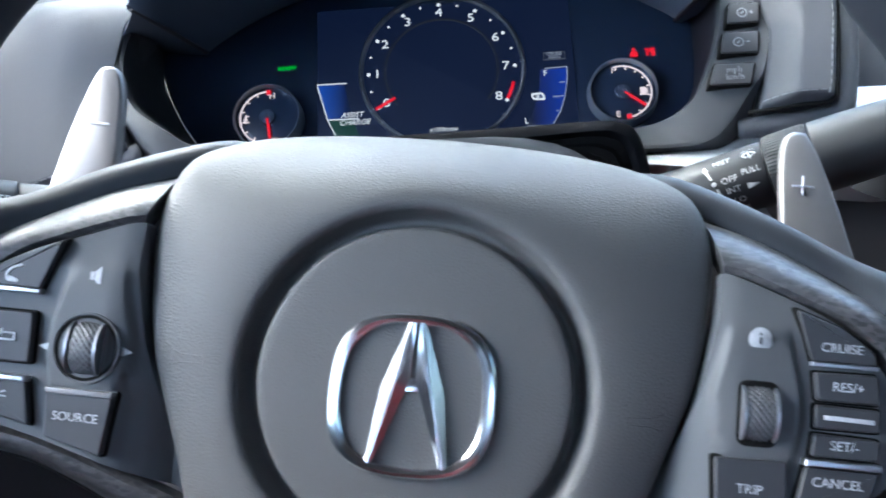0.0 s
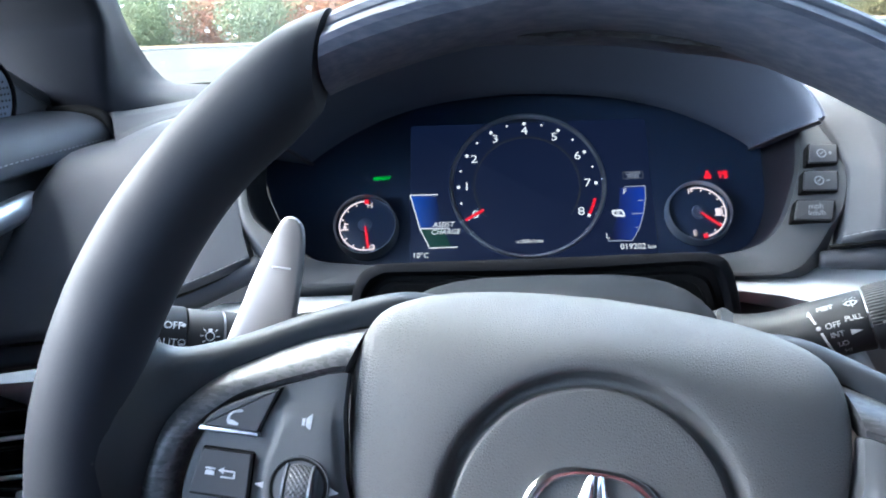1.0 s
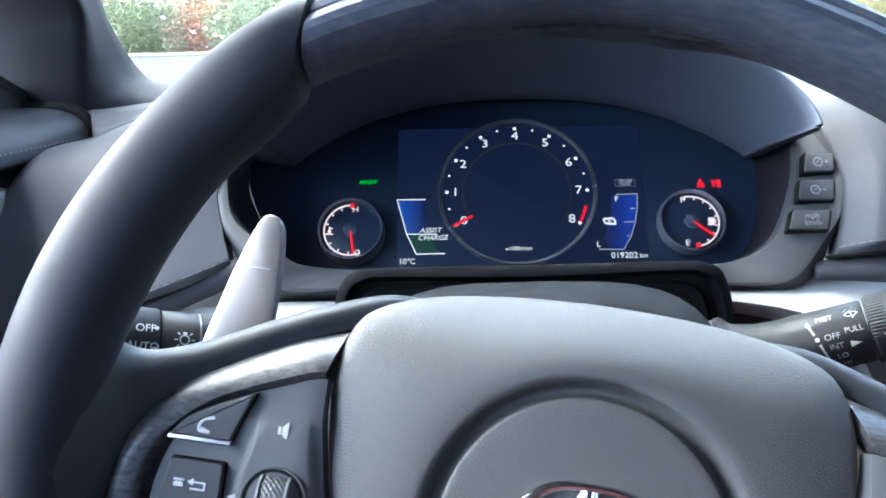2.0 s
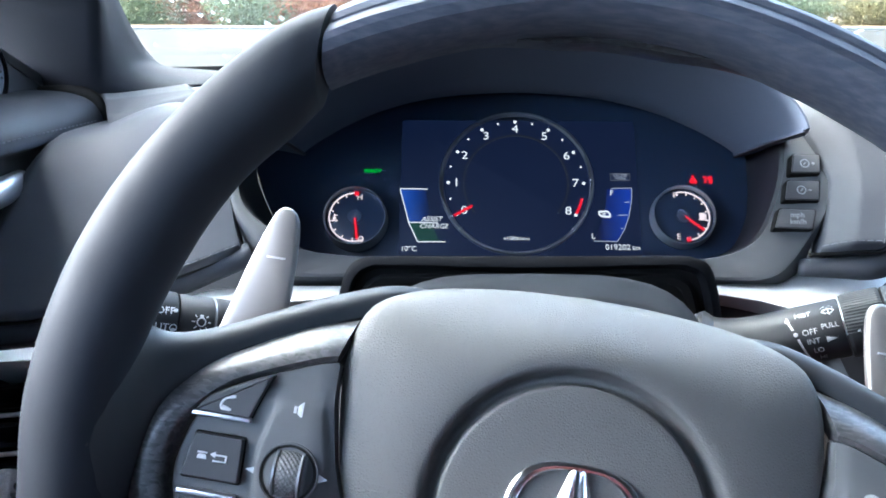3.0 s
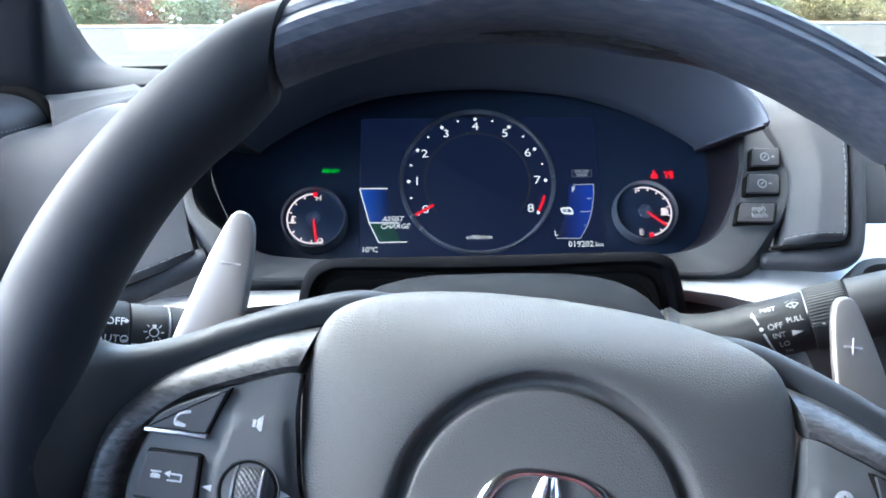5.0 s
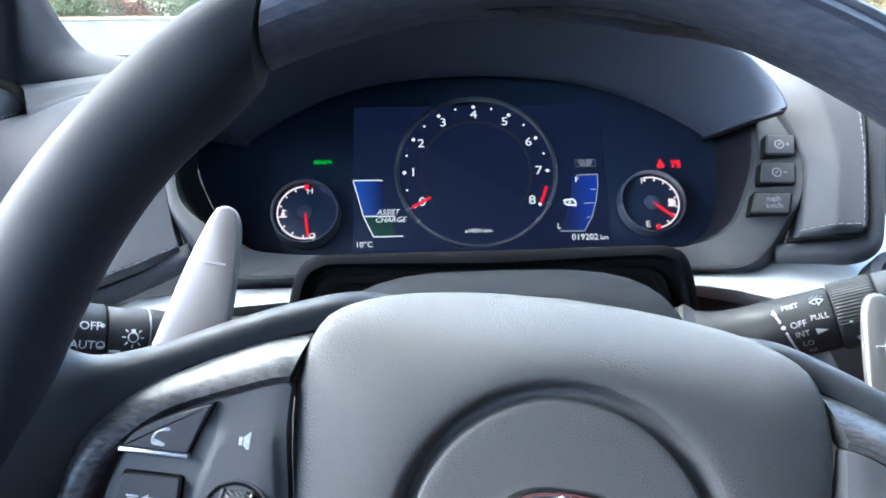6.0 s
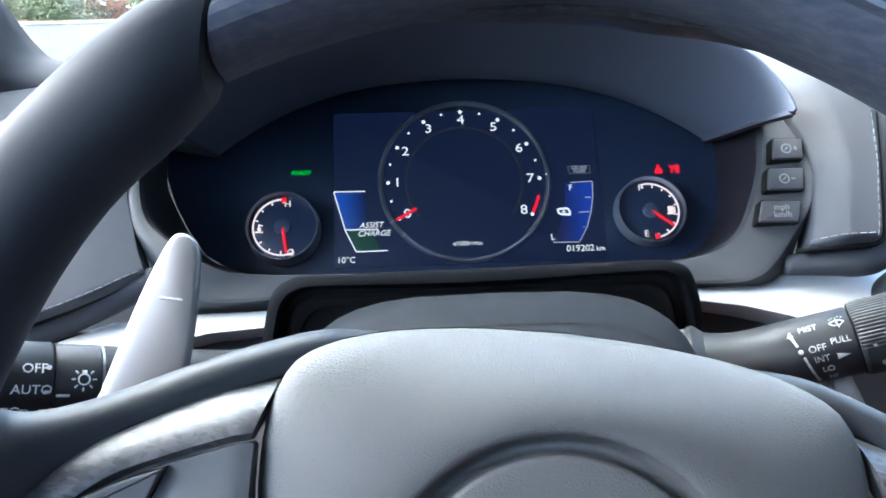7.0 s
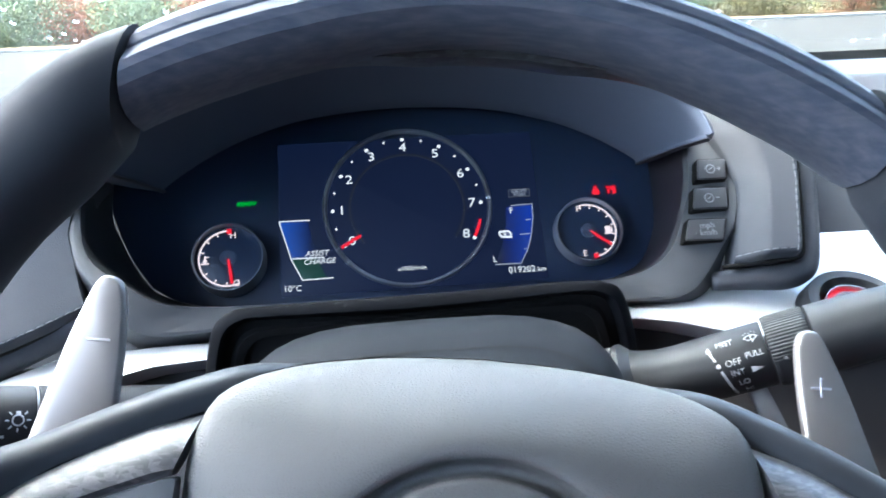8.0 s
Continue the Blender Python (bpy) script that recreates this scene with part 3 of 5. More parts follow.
def roller(side, pad, lift):
    cx, cy = side * 0.0972, 0.0048
    z = lift(cx, cy)
    if side < 0:
        part("roller_ring", ring_flat(0.0094, 0.0106, z - 0.004, z + 0.0006, 56, centre=(cx, cy), bevel=0.0004), KEYPAD, pad, "raised ring")
        part("roller_gap", ring_flat(0.0086, 0.0095, z - 0.004, z + 0.0002, 48, centre=(cx, cy)), SEAM, pad)
        part("roller_well", disc(0.0087, z - 0.004, z - 0.0002, 40, (cx, cy)), BUTTON, pad)
    else:
        well = rounded([(cx - 0.0056, cy - 0.0090), (cx + 0.0056, cy - 0.0090), (cx + 0.0056, cy + 0.0090), (cx - 0.0056, cy + 0.0090)], 0.003)
        part("roller_well", plate(well, z - 0.004, z + 0.0003, 0.0004), SEAM, pad)
    # the roller: a short drum lying across, its knurl of small diamonds
    rings = []
    for k in range(21):
        d = 0.0042 * (k / 10 - 1)
        r = 0.0078 - 0.0010 * abs(k / 10 - 1) ** 3
        ring = []
        for j in range(144):
            a = 2 * math.pi * j / 144
            rr = r + 0.00024 * (math.cos(24 * a + 3600 * d) + math.cos(24 * a - 3600 * d))
            ring.append((cx + d, cy + rr * math.cos(a), z - 0.0018 + rr * 0.75 * math.sin(a)))
        rings.append(ring)
    part("roller", loft(rings), KNURL, pad, "dark grey roller with a diamond knurl", sharp=0)
    for k in (-1, 1):
        part("roller_band", loft([[(cx + k * 0.0044 + d, cy + 0.0079 * math.cos(2 * math.pi * j / 40), z - 0.0018 + 0.0061 * math.sin(2 * math.pi * j / 40)) for j in range(40)] for d in (-0.0004, 0.0004)]), RINGMETAL, pad, "satin edge band")


def key(pad, outline, high=0.0030, r=0.0012, name="button", tilt=0.0):
    """A key with a flat top, tilted where the panel falls towards its upper edge."""
    low = min(q[1] for q in outline)
    fall = lambda x, y: -tilt * (y - low)
    gap = inset([Vector(q) for q in outline], -0.0006)
    part("key_gap", plate(rounded(gap, r), -0.003, 0.0006, 0.0002, fall), SEAM, pad)
    return part(name, plate(rounded(outline, r), -0.003, high, 0.0006, fall), BUTTON, pad, sharp=8)


def printed(pad, piece, m, material=None, name="symbol"):
    return part(name, moved(piece, m), material or WHITE, pad, sharp=0)


def icon_phone():
    arc = ring_flat(0.0030, 0.0040, 0, 0.0001, 14, radians(95), radians(195), centre=(0.0012, -0.0012))
    return join(arc, plate(rounded([(0.0004, 0.0016), (0.0026, 0.0022), (0.0024, 0.0032), (0.0004, 0.0029)], 0.0004), 0, 0.0001, 0.00003),
                plate(rounded([(-0.0030, -0.0014), (-0.0014, -0.0010), (0.0018, -0.0022), (0.0014, -0.0032), (-0.0022, -0.0030)], 0.0005), 0, 0.0001, 0.00003))


def icon_back():
    return join(plate([(-0.0055, -0.0008), (-0.0022, -0.0008), (-0.0024, 0.0004), (-0.0032, 0.0008), (-0.0046, 0.0008), (-0.0054, 0.0004)], 0, 0.0001, 0.00003),
                bar(-0.0056, 0.0013, -0.0021, 0.0013, 0.0006, 0, 0.0001), bar(0.0, 0.0010, 0.0042, 0.0010, 0.0006, 0, 0.0001), bar(0.0, -0.0010, 0.0042, -0.0010, 0.0006, 0, 0.0001),
                bar(0.0045, 0.0012, 0.0045, -0.0012, 0.0006, 0, 0.0001), plate([(-0.0012, 0.0010), (0.0008, 0.0021), (0.0008, -0.0001)], 0, 0.0001, 0.00003))


def icon_speaker():
    return join(plate([(-0.0017, -0.0012), (-0.0006, -0.0012), (-0.0006, 0.0012), (-0.0017, 0.0012)], 0, 0.0001, 0.00003),
                plate([(-0.0003, -0.0012), (0.0016, -0.0030), (0.0016, 0.0030), (-0.0003, 0.0012)], 0, 0.0001, 0.00003))


spoke(-1)
base, lift = keypad_base(-1)
keys_l = part("switch_panel", base, KEYPAD, wheel, "matt black switch panel with white symbols", sharp=50)
key(keys_l, [(-0.1088, 0.0354), (-0.1137, 0.0206), (-0.1330, 0.0206), (-0.1309, 0.0238), (-0.1281, 0.0265), (-0.1222, 0.0297), (-0.1163, 0.0325)], 0.0026, r=0.0007, tilt=0.05)
key(keys_l, [(-0.1312, 0.0136), (-0.1142, 0.0136), (-0.1136, -0.0010), (-0.1335, -0.0010)])
key(keys_l, [(-0.1332, -0.0058), (-0.1138, -0.0058), (-0.1112, -0.0185), (-0.1290, -0.0150)])
key(keys_l, [(-0.1070, -0.0075), (-0.0868, -0.0075), (-0.0885, -0.0252), (-0.1060, -0.0212)])
part("bright_bar", plate([(-0.1336, 0.0206), (-0.1132, 0.0206), (-0.1132, 0.0191), (-0.1340, 0.0191)], -0.001, 0.0027, 0.0005), ALU, keys_l, "thin bright bar")
part("bright_bar", plate([(-0.1334, -0.0048), (-0.1136, -0.0048), (-0.1136, -0.0064), (-0.1334, -0.0064)], -0.001, 0.0040, 0.0004), ALU, keys_l, "thin bright bar")
part("grey_bar", plate([(-0.1070, -0.0070), (-0.0868, -0.0070), (-0.0870, -0.0088), (-0.1068, -0.0088)], -0.001, 0.0036, 0.0004), KEYBAR, keys_l, "satin grey bar")
printed(keys_l, icon_phone(), at(-0.1220, 0.0246, 0.00250) @ pose(0, 0, 0, -2.9, 0, 0) @ Matrix.Diagonal((0.95, 0.86, 1, 1)))
printed(keys_l, icon_back(), at(-0.1232, 0.0062, 0.0034))
printed(keys_l, icon_speaker(), at(-0.0976, 0.0258, 0.0012))
printed(keys_l, join(plate([(0.0016, 0.0012), (0.0016, -0.0012), (-0.0016, 0)], 0, 0.0001, 0.00003)), at(-0.1105, 0.0042, 0.0013))
printed(keys_l, join(plate([(-0.0016, 0.0014), (-0.0016, -0.0014), (0.0018, 0)], 0, 0.0001, 0.00003)), at(-0.0853, 0.0046, 0.0007))
printed(keys_l, letters("SOURCE", 0.0036), at(-0.0970, -0.0150, 0.0034), name="lettering")
printed(keys_l, join(disc(0.0012, 0, 0.0001, 16, (-0.0006, 0.0008)), bar(-0.0012, -0.0012, 0.0012, -0.0024, 0.0007, 0, 0.0001), bar(0.0012, 0.0016, 0.0026, 0.0022, 0.0004, 0, 0.0001), bar(0.0013, 0.0006, 0.0030, 0.0006, 0.0004, 0, 0.0001)), at(-0.1215, -0.0115, 0.0034))
roller(-1, keys_l, lift)
keys_l.scale = (0.981, 1, 1)

spoke(1)
base, lift = keypad_base(1)
keys_r = part("switch_panel", base, KEYPAD, wheel, "matt black switch panel with cruise keys", sharp=50)
key(keys_r, [(0.1070, 0.0345), (0.1115, 0.0205), (0.1292, 0.0205), (0.1290, 0.0240), (0.1200, 0.0300)], 0.0016)
key(keys_r, [(0.1120, 0.0175), (0.1292, 0.0180), (0.1300, 0.0100), (0.1130, 0.0100)])
key(keys_r, [(0.1128, 0.0088), (0.1305, 0.0086), (0.1305, 0.0026), (0.1128, 0.0024)], 0.0024)
key(keys_r, [(0.1125, 0.0010), (0.1305, 0.0005), (0.1300, -0.0050), (0.1120, -0.0050)])
key(keys_r, [(0.1105, -0.0080), (0.1305, -0.0080), (0.1270, -0.0160), (0.1080, -0.0195)])
key(keys_r, [(0.0860, -0.0078), (0.1052, -0.0072), (0.1062, -0.0215), (0.0872, -0.0255)])
part("bright_bar", plate([(0.1114, 0.0204), (0.1295, 0.0204), (0.1295, 0.0193), (0.1114, 0.0193)], -0.001, 0.0024, 0.0003), ALU, keys_r, "thin bright bar")
part("bright_bar", plate([(0.1105, -0.0058), (0.1305, -0.0058), (0.1305, -0.0076), (0.1100, -0.0076)], -0.001, 0.0040, 0.0004), ALU, keys_r, "thin bright bar")
part("white_bar", plate([(0.1150, 0.0062), (0.1285, 0.0060), (0.1285, 0.0048), (0.1150, 0.0050)], 0, 0.0028, 0.0002), WHITE, keys_r, "raised white bar")
for word, x, y in (("CRUISE", 0.1195, 0.0245), ("RES/+", 0.1210, 0.0140), ("SET/-", 0.1205, -0.0018), ("CANCEL", 0.1190, -0.0118), ("TRIP", 0.0955, -0.0155)):
    printed(keys_r, letters(word, 0.0036), at(x, y, 0.0032 if y < 0.02 else 0.0018), name="lettering")
printed(keys_r, join(disc(0.0033, 0, 0.0001, 28)), at(0.0972, 0.0252, 0.0013))
printed(keys_r, join(bar(0, -0.0014, 0, 0.0006, 0.0008, 0, 0.0001), disc(0.0004, 0, 0.0001, 10, (0, 0.0014))), at(0.0972, 0.0252, 0.0016), BUTTON)
roller(1, keys_r, lift)
keys_r.scale = (0.981, 1, 1)

# shift paddles behind the spokes
PADDLE = [(0.1275, 0.1030), (0.1235, 0.1020), (0.1208, 0.0975), (0.1195, 0.0880), (0.1188, 0.0720), (0.1190, 0.0560), (0.1200, 0.0400), (0.1480, 0.0380), (0.1455, 0.0500), (0.1420, 0.0640), (0.1385, 0.0780), (0.1340, 0.0925), (0.1305, 0.1010)]
for side, w, mark in ((-1, -0.0420, "minus"), (1, -0.0535, "plus")):
    shift = 0.0022 if side < 0 else 0.0006
    o = [(side * (q.x - shift), q.y) for q in catmull([(x, y, 0) for x, y in PADDLE], 4, True)]
    pad = part("shift_paddle", plate(o, w - 0.0035, w, 0.0016, lift=lambda x, y: -6.0 * (abs(x) - 0.124) ** 2 - (0.26 * (y - 0.080) if x > 0 else 0.0)), PADDLE_METAL, wheel, "satin aluminium shift paddle")
    bars = [bar(-0.0038, 0, 0.0038, 0, 0.0008, 0, 0.0003)]
    if mark == "plus":
        bars.append(bar(0, -0.0038, 0, 0.0038, 0.0008, 0.0001, 0.0004))
    part("mark", moved(join(*bars), at(side * (0.1264 - 0.7 * shift), 0.0815, w - 0.0002)), ALU, pad, "engraved bright mark")

# ---- instrument cluster ----
CLUSTER = Matrix.Translation((0, 0.5, 0.8)) @ pose(0, 0, 0, 55, 0, 0)
cluster = thing("instrument_cluster", CLUSTER, "black digital instrument cluster lit with rev counter and two round gauges", "instrument cluster")
half = [(0.10, 0.112), (0.165, 0.085), (0.192, 0.050), (0.195, 0.025), (0.190, 0.006), (0.184, -0.011), (0.176, -0.027), (0.164, -0.0445), (0.150, -0.0535), (0.130, -0.0595), (0.10, -0.0615)]
part("backing", plate(half + mirrored(half)[::-1], -0.012, 0.0, 0.001), LENS, cluster, "glossy black instrument lens", sharp=30)
screen = part("display", plate(rounded([(-0.0838, -0.0565), (0.0885, -0.0565), (0.0885, 0.0500), (-0.0838, 0.0500)], 0.002), 0.0, 0.0008, 0.0003), SCREEN, cluster, "dark blue display glass with rev counter")
TX, TY = 0.0002, -0.0004
part("tachometer_ring", ring_flat(0.0530, 0.0563, 0.0008, 0.0034, 96, centre=(TX + 0.0003, TY + 0.0005), bevel=0.0008), RINGMETAL, screen, "grey metal ring")
part("inner_ring", ring_flat(0.0372, 0.0386, 0.0008, 0.0011, 80, radians(-38), radians(218), centre=(TX, TY)), FAINT_RING, screen)
for k in range(9):
    a = radians(210 - 30 * k)
    c, s = math.cos(a), math.sin(a)
    part("tick_dot", disc(0.0013, 0.0008, 0.0011, 12, (TX + 0.0492 * c, TY + 0.0492 * s)), LIT_WHITE, screen)
    part("numeral", moved(letters(str(k), 0.0088), at(TX + 0.0432 * c, TY + 0.0432 * s, 0.0009) @ Matrix.Diagonal((1.18, 1, 1, 1))), LIT_WHITE, screen)
    if k < 8:
        a -= radians(15)
        part("tick_dot", disc(0.0008, 0.0008, 0.0011, 10, (TX + 0.0492 * math.cos(a), TY + 0.0492 * math.sin(a))), LIT_WHITE, screen)
part("red_zone", ring_flat(0.0480, 0.0500, 0.0008, 0.0012, 16, radians(-29), radians(-14), centre=(TX, TY)), LIT_RED, screen)
a = radians(210)
part("needle", bar(TX + 0.0365 * math.cos(a), TY + 0.0365 * math.sin(a), TX + 0.0515 * math.cos(a), TY + 0.0515 * math.sin(a), 0.0018, 0.0012, 0.0020), LIT_RED, screen, "short red pointer")
for a in (210, 222, 318, 333, 2):
    r = radians(a)
    part("ring_tick", bar(TX + 0.0526 * math.cos(r), TY + 0.0526 * math.sin(r), TX + 0.0560 * math.cos(r), TY + 0.0560 * math.sin(r), 0.0012, 0.0030, 0.0037), WHITE, screen)
part("unit_lettering", moved(letters("x1000r/min", 0.0040), at(TX, -0.0432, 0.0009)), LIT_WHITE, screen)
part("assist_field", plate([(-0.0835, -0.0062), (-0.0655, -0.0062), (-0.0605, -0.0308), (-0.0765, -0.0308)], 0.0008, 0.0010, 0.0001), LIT_FIELD_L, screen, "lit blue field")
part("charge_field", plate([(-0.0763, -0.0322), (-0.0605, -0.0322), (-0.0550, -0.0455), (-0.0700, -0.0455)], 0.0008, 0.0010, 0.0001), LIT_DKGREEN, screen, "dim green field")
for p in ((-0.0840, -0.0055, -0.0640, -0.0057), (-0.0840, -0.0055, -0.0770, -0.0315), (-0.0770, -0.0315, -0.0560, -0.0318), (-0.0770, -0.0315, -0.0702, -0.0462), (-0.0702, -0.0462, -0.0505, -0.0460)):
    part("field_edge", bar(*p, 0.0007, 0.0010, 0.0013), LIT_WHITE, screen)
part("lettering", moved(letters("ASSIST", 0.0052, shear=0.25), at(-0.0605, -0.0290, 0.0013)), LIT_WHITE, screen)
part("lettering", moved(letters("CHARGE", 0.0052, shear=0.25), at(-0.0590, -0.0345, 0.0013)), LIT_WHITE, screen)
part("lettering", moved(letters("10°C", 0.0056), at(-0.0765, -0.0515, 0.0009)), LIT_WHITE, screen)
part("lettering", moved(letters("019202", 0.0060), at(0.0715, -0.0492, 0.0009)), LIT_WHITE, screen)
part("lettering", moved(letters("km", 0.0045), at(0.0845, -0.0496, 0.0009)), LIT_WHITE, screen)
bat = [(0.0660, -0.0050), (0.0834, -0.0046), (0.0829, -0.0130), (0.0806, -0.0246), (0.0768, -0.0355), (0.0710, -0.0445), (0.0550, -0.0442), (0.0610, -0.0300), (0.0645, -0.0180)]
part("battery_field", plate(bat, 0.0008, 0.0010, 0.0001), LIT_FIELD_R, screen, "lit blue field")
for p in ((0.0690, -0.0043, 0.0837, -0.0039), (0.0837, -0.0039, 0.0832, -0.0130), (0.0832, -0.0130, 0.0809, -0.0246), (0.0809, -0.0246, 0.0771, -0.0355), (0.0771, -0.0355, 0.0713, -0.0450), (0.0713, -0.0450, 0.0545, -0.0446), (0.0728, -0.0250, 0.0800, -0.0248), (0.0780, -0.0150, 0.0815, -0.0149), (0.0742, -0.0352, 0.0762, -0.0351)):
    part("field_edge", bar(*p, 0.0006, 0.0010, 0.0013), LIT_GREY, screen)
part("lettering", moved(letters("F", 0.0056), at(0.0690, -0.0080, 0.0013)), LIT_WHITE, screen)
part("lettering", moved(letters("L", 0.0056), at(0.0545, -0.0412, 0.0013)), LIT_WHITE, screen)
batt = join(bar(-0.0044, 0.0022, 0.0030, 0.0026, 0.0016, 0, 0.0002), bar(-0.0048, 0.0026, -0.0044, -0.0006, 0.0016, 0, 0.0002), bar(-0.0030, -0.0018, 0.0050, -0.0024, 0.0017, 0, 0.0002), bar(0.0030, 0.0026, 0.0050, -0.0006, 0.0016, 0, 0.0002),
            bar(0.0044, 0.0004, 0.0050, -0.0026, 0.0014, 0, 0.0002), bar(-0.0046, -0.0004, -0.0026, -0.0020, 0.0014, 0, 0.0002), bar(-0.0018, 0.0002, 0.0014, 0.0002, 0.0007, 0, 0.0002), bar(-0.0002, 0.0014, -0.0002, -0.0010, 0.0006, 0, 0.0002))
part("battery_symbol", moved(batt, at(0.0632, -0.0243, 0.0011) @ Matrix.Diagonal((0.80, 0.85, 1, 1))), LIT_WHITE, screen)
part("cruise_mark", join(bar(0.0690, 0.0073, 0.0830, 0.0073, 0.0005, 0.0008, 0.0011), bar(0.0690, 0.0020, 0.0830, 0.0020, 0.0005, 0.0008, 0.0011), bar(0.0690, 0.0073, 0.0690, 0.0020, 0.0005, 0.0008, 0.0011), bar(0.0830, 0.0073, 0.0830, 0.0020, 0.0005, 0.0008, 0.0011)), SCREEN_RING, screen)
for word, y in (("CRUISE", 0.0059), ("MAIN", 0.0034)):
    part("lettering", moved(letters(word, 0.0032), at(0.0760, y, 0.0010)), LIT_GREY, screen)
part("ready_lamp", moved(letters("READY", 0.0041, shear=0.25, space=1.0), at(-0.1050, 0.0086, 0.0006)), LIT_GREEN, cluster, "lit green lettering")
belt = join(disc(0.0014, 0, 0.0003, 14, (0, 0.0034)), plate(rounded([(-0.0030, -0.0036), (0.0030, -0.0036), (0.0034, -0.0010), (0.0016, 0.0020), (-0.0016, 0.0020), (-0.0034, -0.0010)], 0.0008), 0, 0.0003, 0.0001))
part("warning_lamp", moved(belt, at(0.1285, 0.0030, 0.0004) @ Matrix.Diagonal((0.8, 0.8, 1, 1))), LIT_RED, cluster, "lit red symbol")
beltb = join(bar(-0.0040, 0.0026, -0.0012, 0.0026, 0.0020, 0, 0.0003), bar(0.0008, 0.0028, 0.0042, 0.0028, 0.0020, 0, 0.0003), bar(0.0036, 0.0028, 0.0036, -0.0030, 0.0012, 0, 0.0003), bar(0.0010, -0.0030, 0.0036, -0.0030, 0.0014, 0, 0.0003), bar(-0.0028, -0.0010, 0.0010, 0.0022, 0.0018, 0, 0.0003), bar(0.0028, -0.0026, 0.0010, 0.0022, 0.0018, 0, 0.0003), bar(-0.0030, -0.0030, -0.0012, -0.0018, 0.0016, 0, 0.0003))
part("warning_lamp", moved(beltb, at(0.1390, 0.0030, 0.0004) @ Matrix.Diagonal((0.8, 0.8, 1, 1))), LIT_RED, cluster, "lit red symbol")


def gauge(x, y, z, start, end, pointer, high_word, low_word, red_high, sym):
    """A small round dial: metal ring, lit arc with ticks, red needle, letters."""
    dial = part("gauge", disc(0.0222, 0.0, z, 48, (x, y), 0.001), LENS, cluster, "round black dial")
    part("gauge_ring", ring_flat(0.0203, 0.0229, z * 0.4, z + 0.0042, 72, centre=(x, y), bevel=0.0009), RINGMETAL, dial, "satin metal ring")
    part("scale_arc", ring_flat(0.0176, 0.0186, z, z + 0.0004, 48, radians(start), radians(end), centre=(x, y)), LIT_PINK, dial)
    for k in range(9):
        a = radians(start + (end - start) * k / 8)
        part("tick", bar(x + 0.0156 * math.cos(a), y + 0.0156 * math.sin(a), x + 0.0180 * math.cos(a), y + 0.0180 * math.sin(a), 0.0009, z, z + 0.0005), LIT_PINK, dial)
    a = radians(red_high)
    part("red_mark", bar(x + 0.0160 * math.cos(a), y + 0.0160 * math.sin(a), x + 0.0192 * math.cos(a), y + 0.0192 * math.sin(a), 0.0030, z + 0.0003, z + 0.0009), LIT_RED, dial)
    a = radians(pointer)
    part("needle", bar(x + 0.0010 * math.cos(a), y + 0.0010 * math.sin(a), x + 0.0172 * math.cos(a), y + 0.0172 * math.sin(a), 0.0017, z + 0.0008, z + 0.0018), LIT_RED, dial, "lit red needle")
    part("hub_cap", disc(0.0052, z, z + 0.0016, 28, (x, y), 0.0006), HOOD, dial)
    for word, lx, ly in (high_word, low_word):
        part("lettering", moved(letters(word, 0.0060), at(x + lx, y + ly, z + 0.0003)), LIT_PINK, dial)
    part("symbol", moved(sym, at(x, y, z + 0.0003)), LIT_PINK, dial)


thermo = join(bar(-0.0143, 0.0022, -0.0143, -0.0005, 0.0012, 0, 0.0003), disc(0.0013, 0, 0.0003, 12, (-0.0143, -0.0012)), bar(-0.0165, -0.0030, -0.0118, -0.0030, 0.0009, 0, 0.0003), bar(-0.0138, 0.0012, -0.0120, 0.0012, 0.0007, 0, 0.0003))
pump = join(plate([(0.0110, -0.0022), (0.0148, -0.0022), (0.0148, 0.0024), (0.0110, 0.0024)], 0, 0.0003, 0.0001), bar(0.0155, 0.0016, 0.0155, -0.0018, 0.0008, 0, 0.0003), bar(0.0104, -0.0026, 0.0154, -0.0026, 0.0009, 0, 0.0003))
gauge(-0.1143, -0.0320, 0.0125, 88, 292, -82, ("H", 0.0030, 0.0148), ("C", 0.0048, -0.0168), 88, thermo)
gauge(0.1172, -0.0280, 0.0080, -78, 102, -38, ("F", -0.0050, 0.0155), ("E", -0.0044, -0.0155), -82, pump)


# ---- binnacle round the cluster ----
binnacle = thing("instrument_binnacle", CLUSTER, "dark plastic instrument surround with an overhanging hood", "instrument surround")
LENS_E = [(0.190, 0.045), (0.190, 0.006), (0.184, -0.011), (0.176, -0.027), (0.164, -0.0445), (0.150, -0.0530), (0.130, -0.0590), (0.100, -0.0608), (0.05, -0.0610), (0.0, -0.0610)]
IN_E = [(0.162, 0.006, 0.080), (0.160, -0.009, 0.080), (0.157, -0.028, 0.080), (0.150, -0.047, 0.080), (0.140, -0.066, 0.079), (0.128, -0.0745, 0.073), (0.112, -0.0770, 0.066), (0.09, -0.0770, 0.063), (0.05, -0.0770, 0.062), (0.0, -0.0770, 0.062)]
OUT_E = [(0.1735, 0.004, 0.080), (0.1815, -0.0115, 0.084), (0.1842, -0.0310, 0.086), (0.1790, -0.055, 0.087), (0.1720, -0.072, 0.087), (0.1660, -0.0875, 0.086), (0.155, -0.0965, 0.083), (0.135, -0.0985, 0.080), (0.07, -0.0960, 0.078), (0.0, -0.0950, 0.078)]


LENS_R = [(0.1690, 0.045), (0.1676, 0.006), (0.1664, -0.011), (0.1632, -0.027), (0.1545, -0.0445), (0.1450, -0.0530), (0.1280, -0.0590)] + LENS_E[7:]


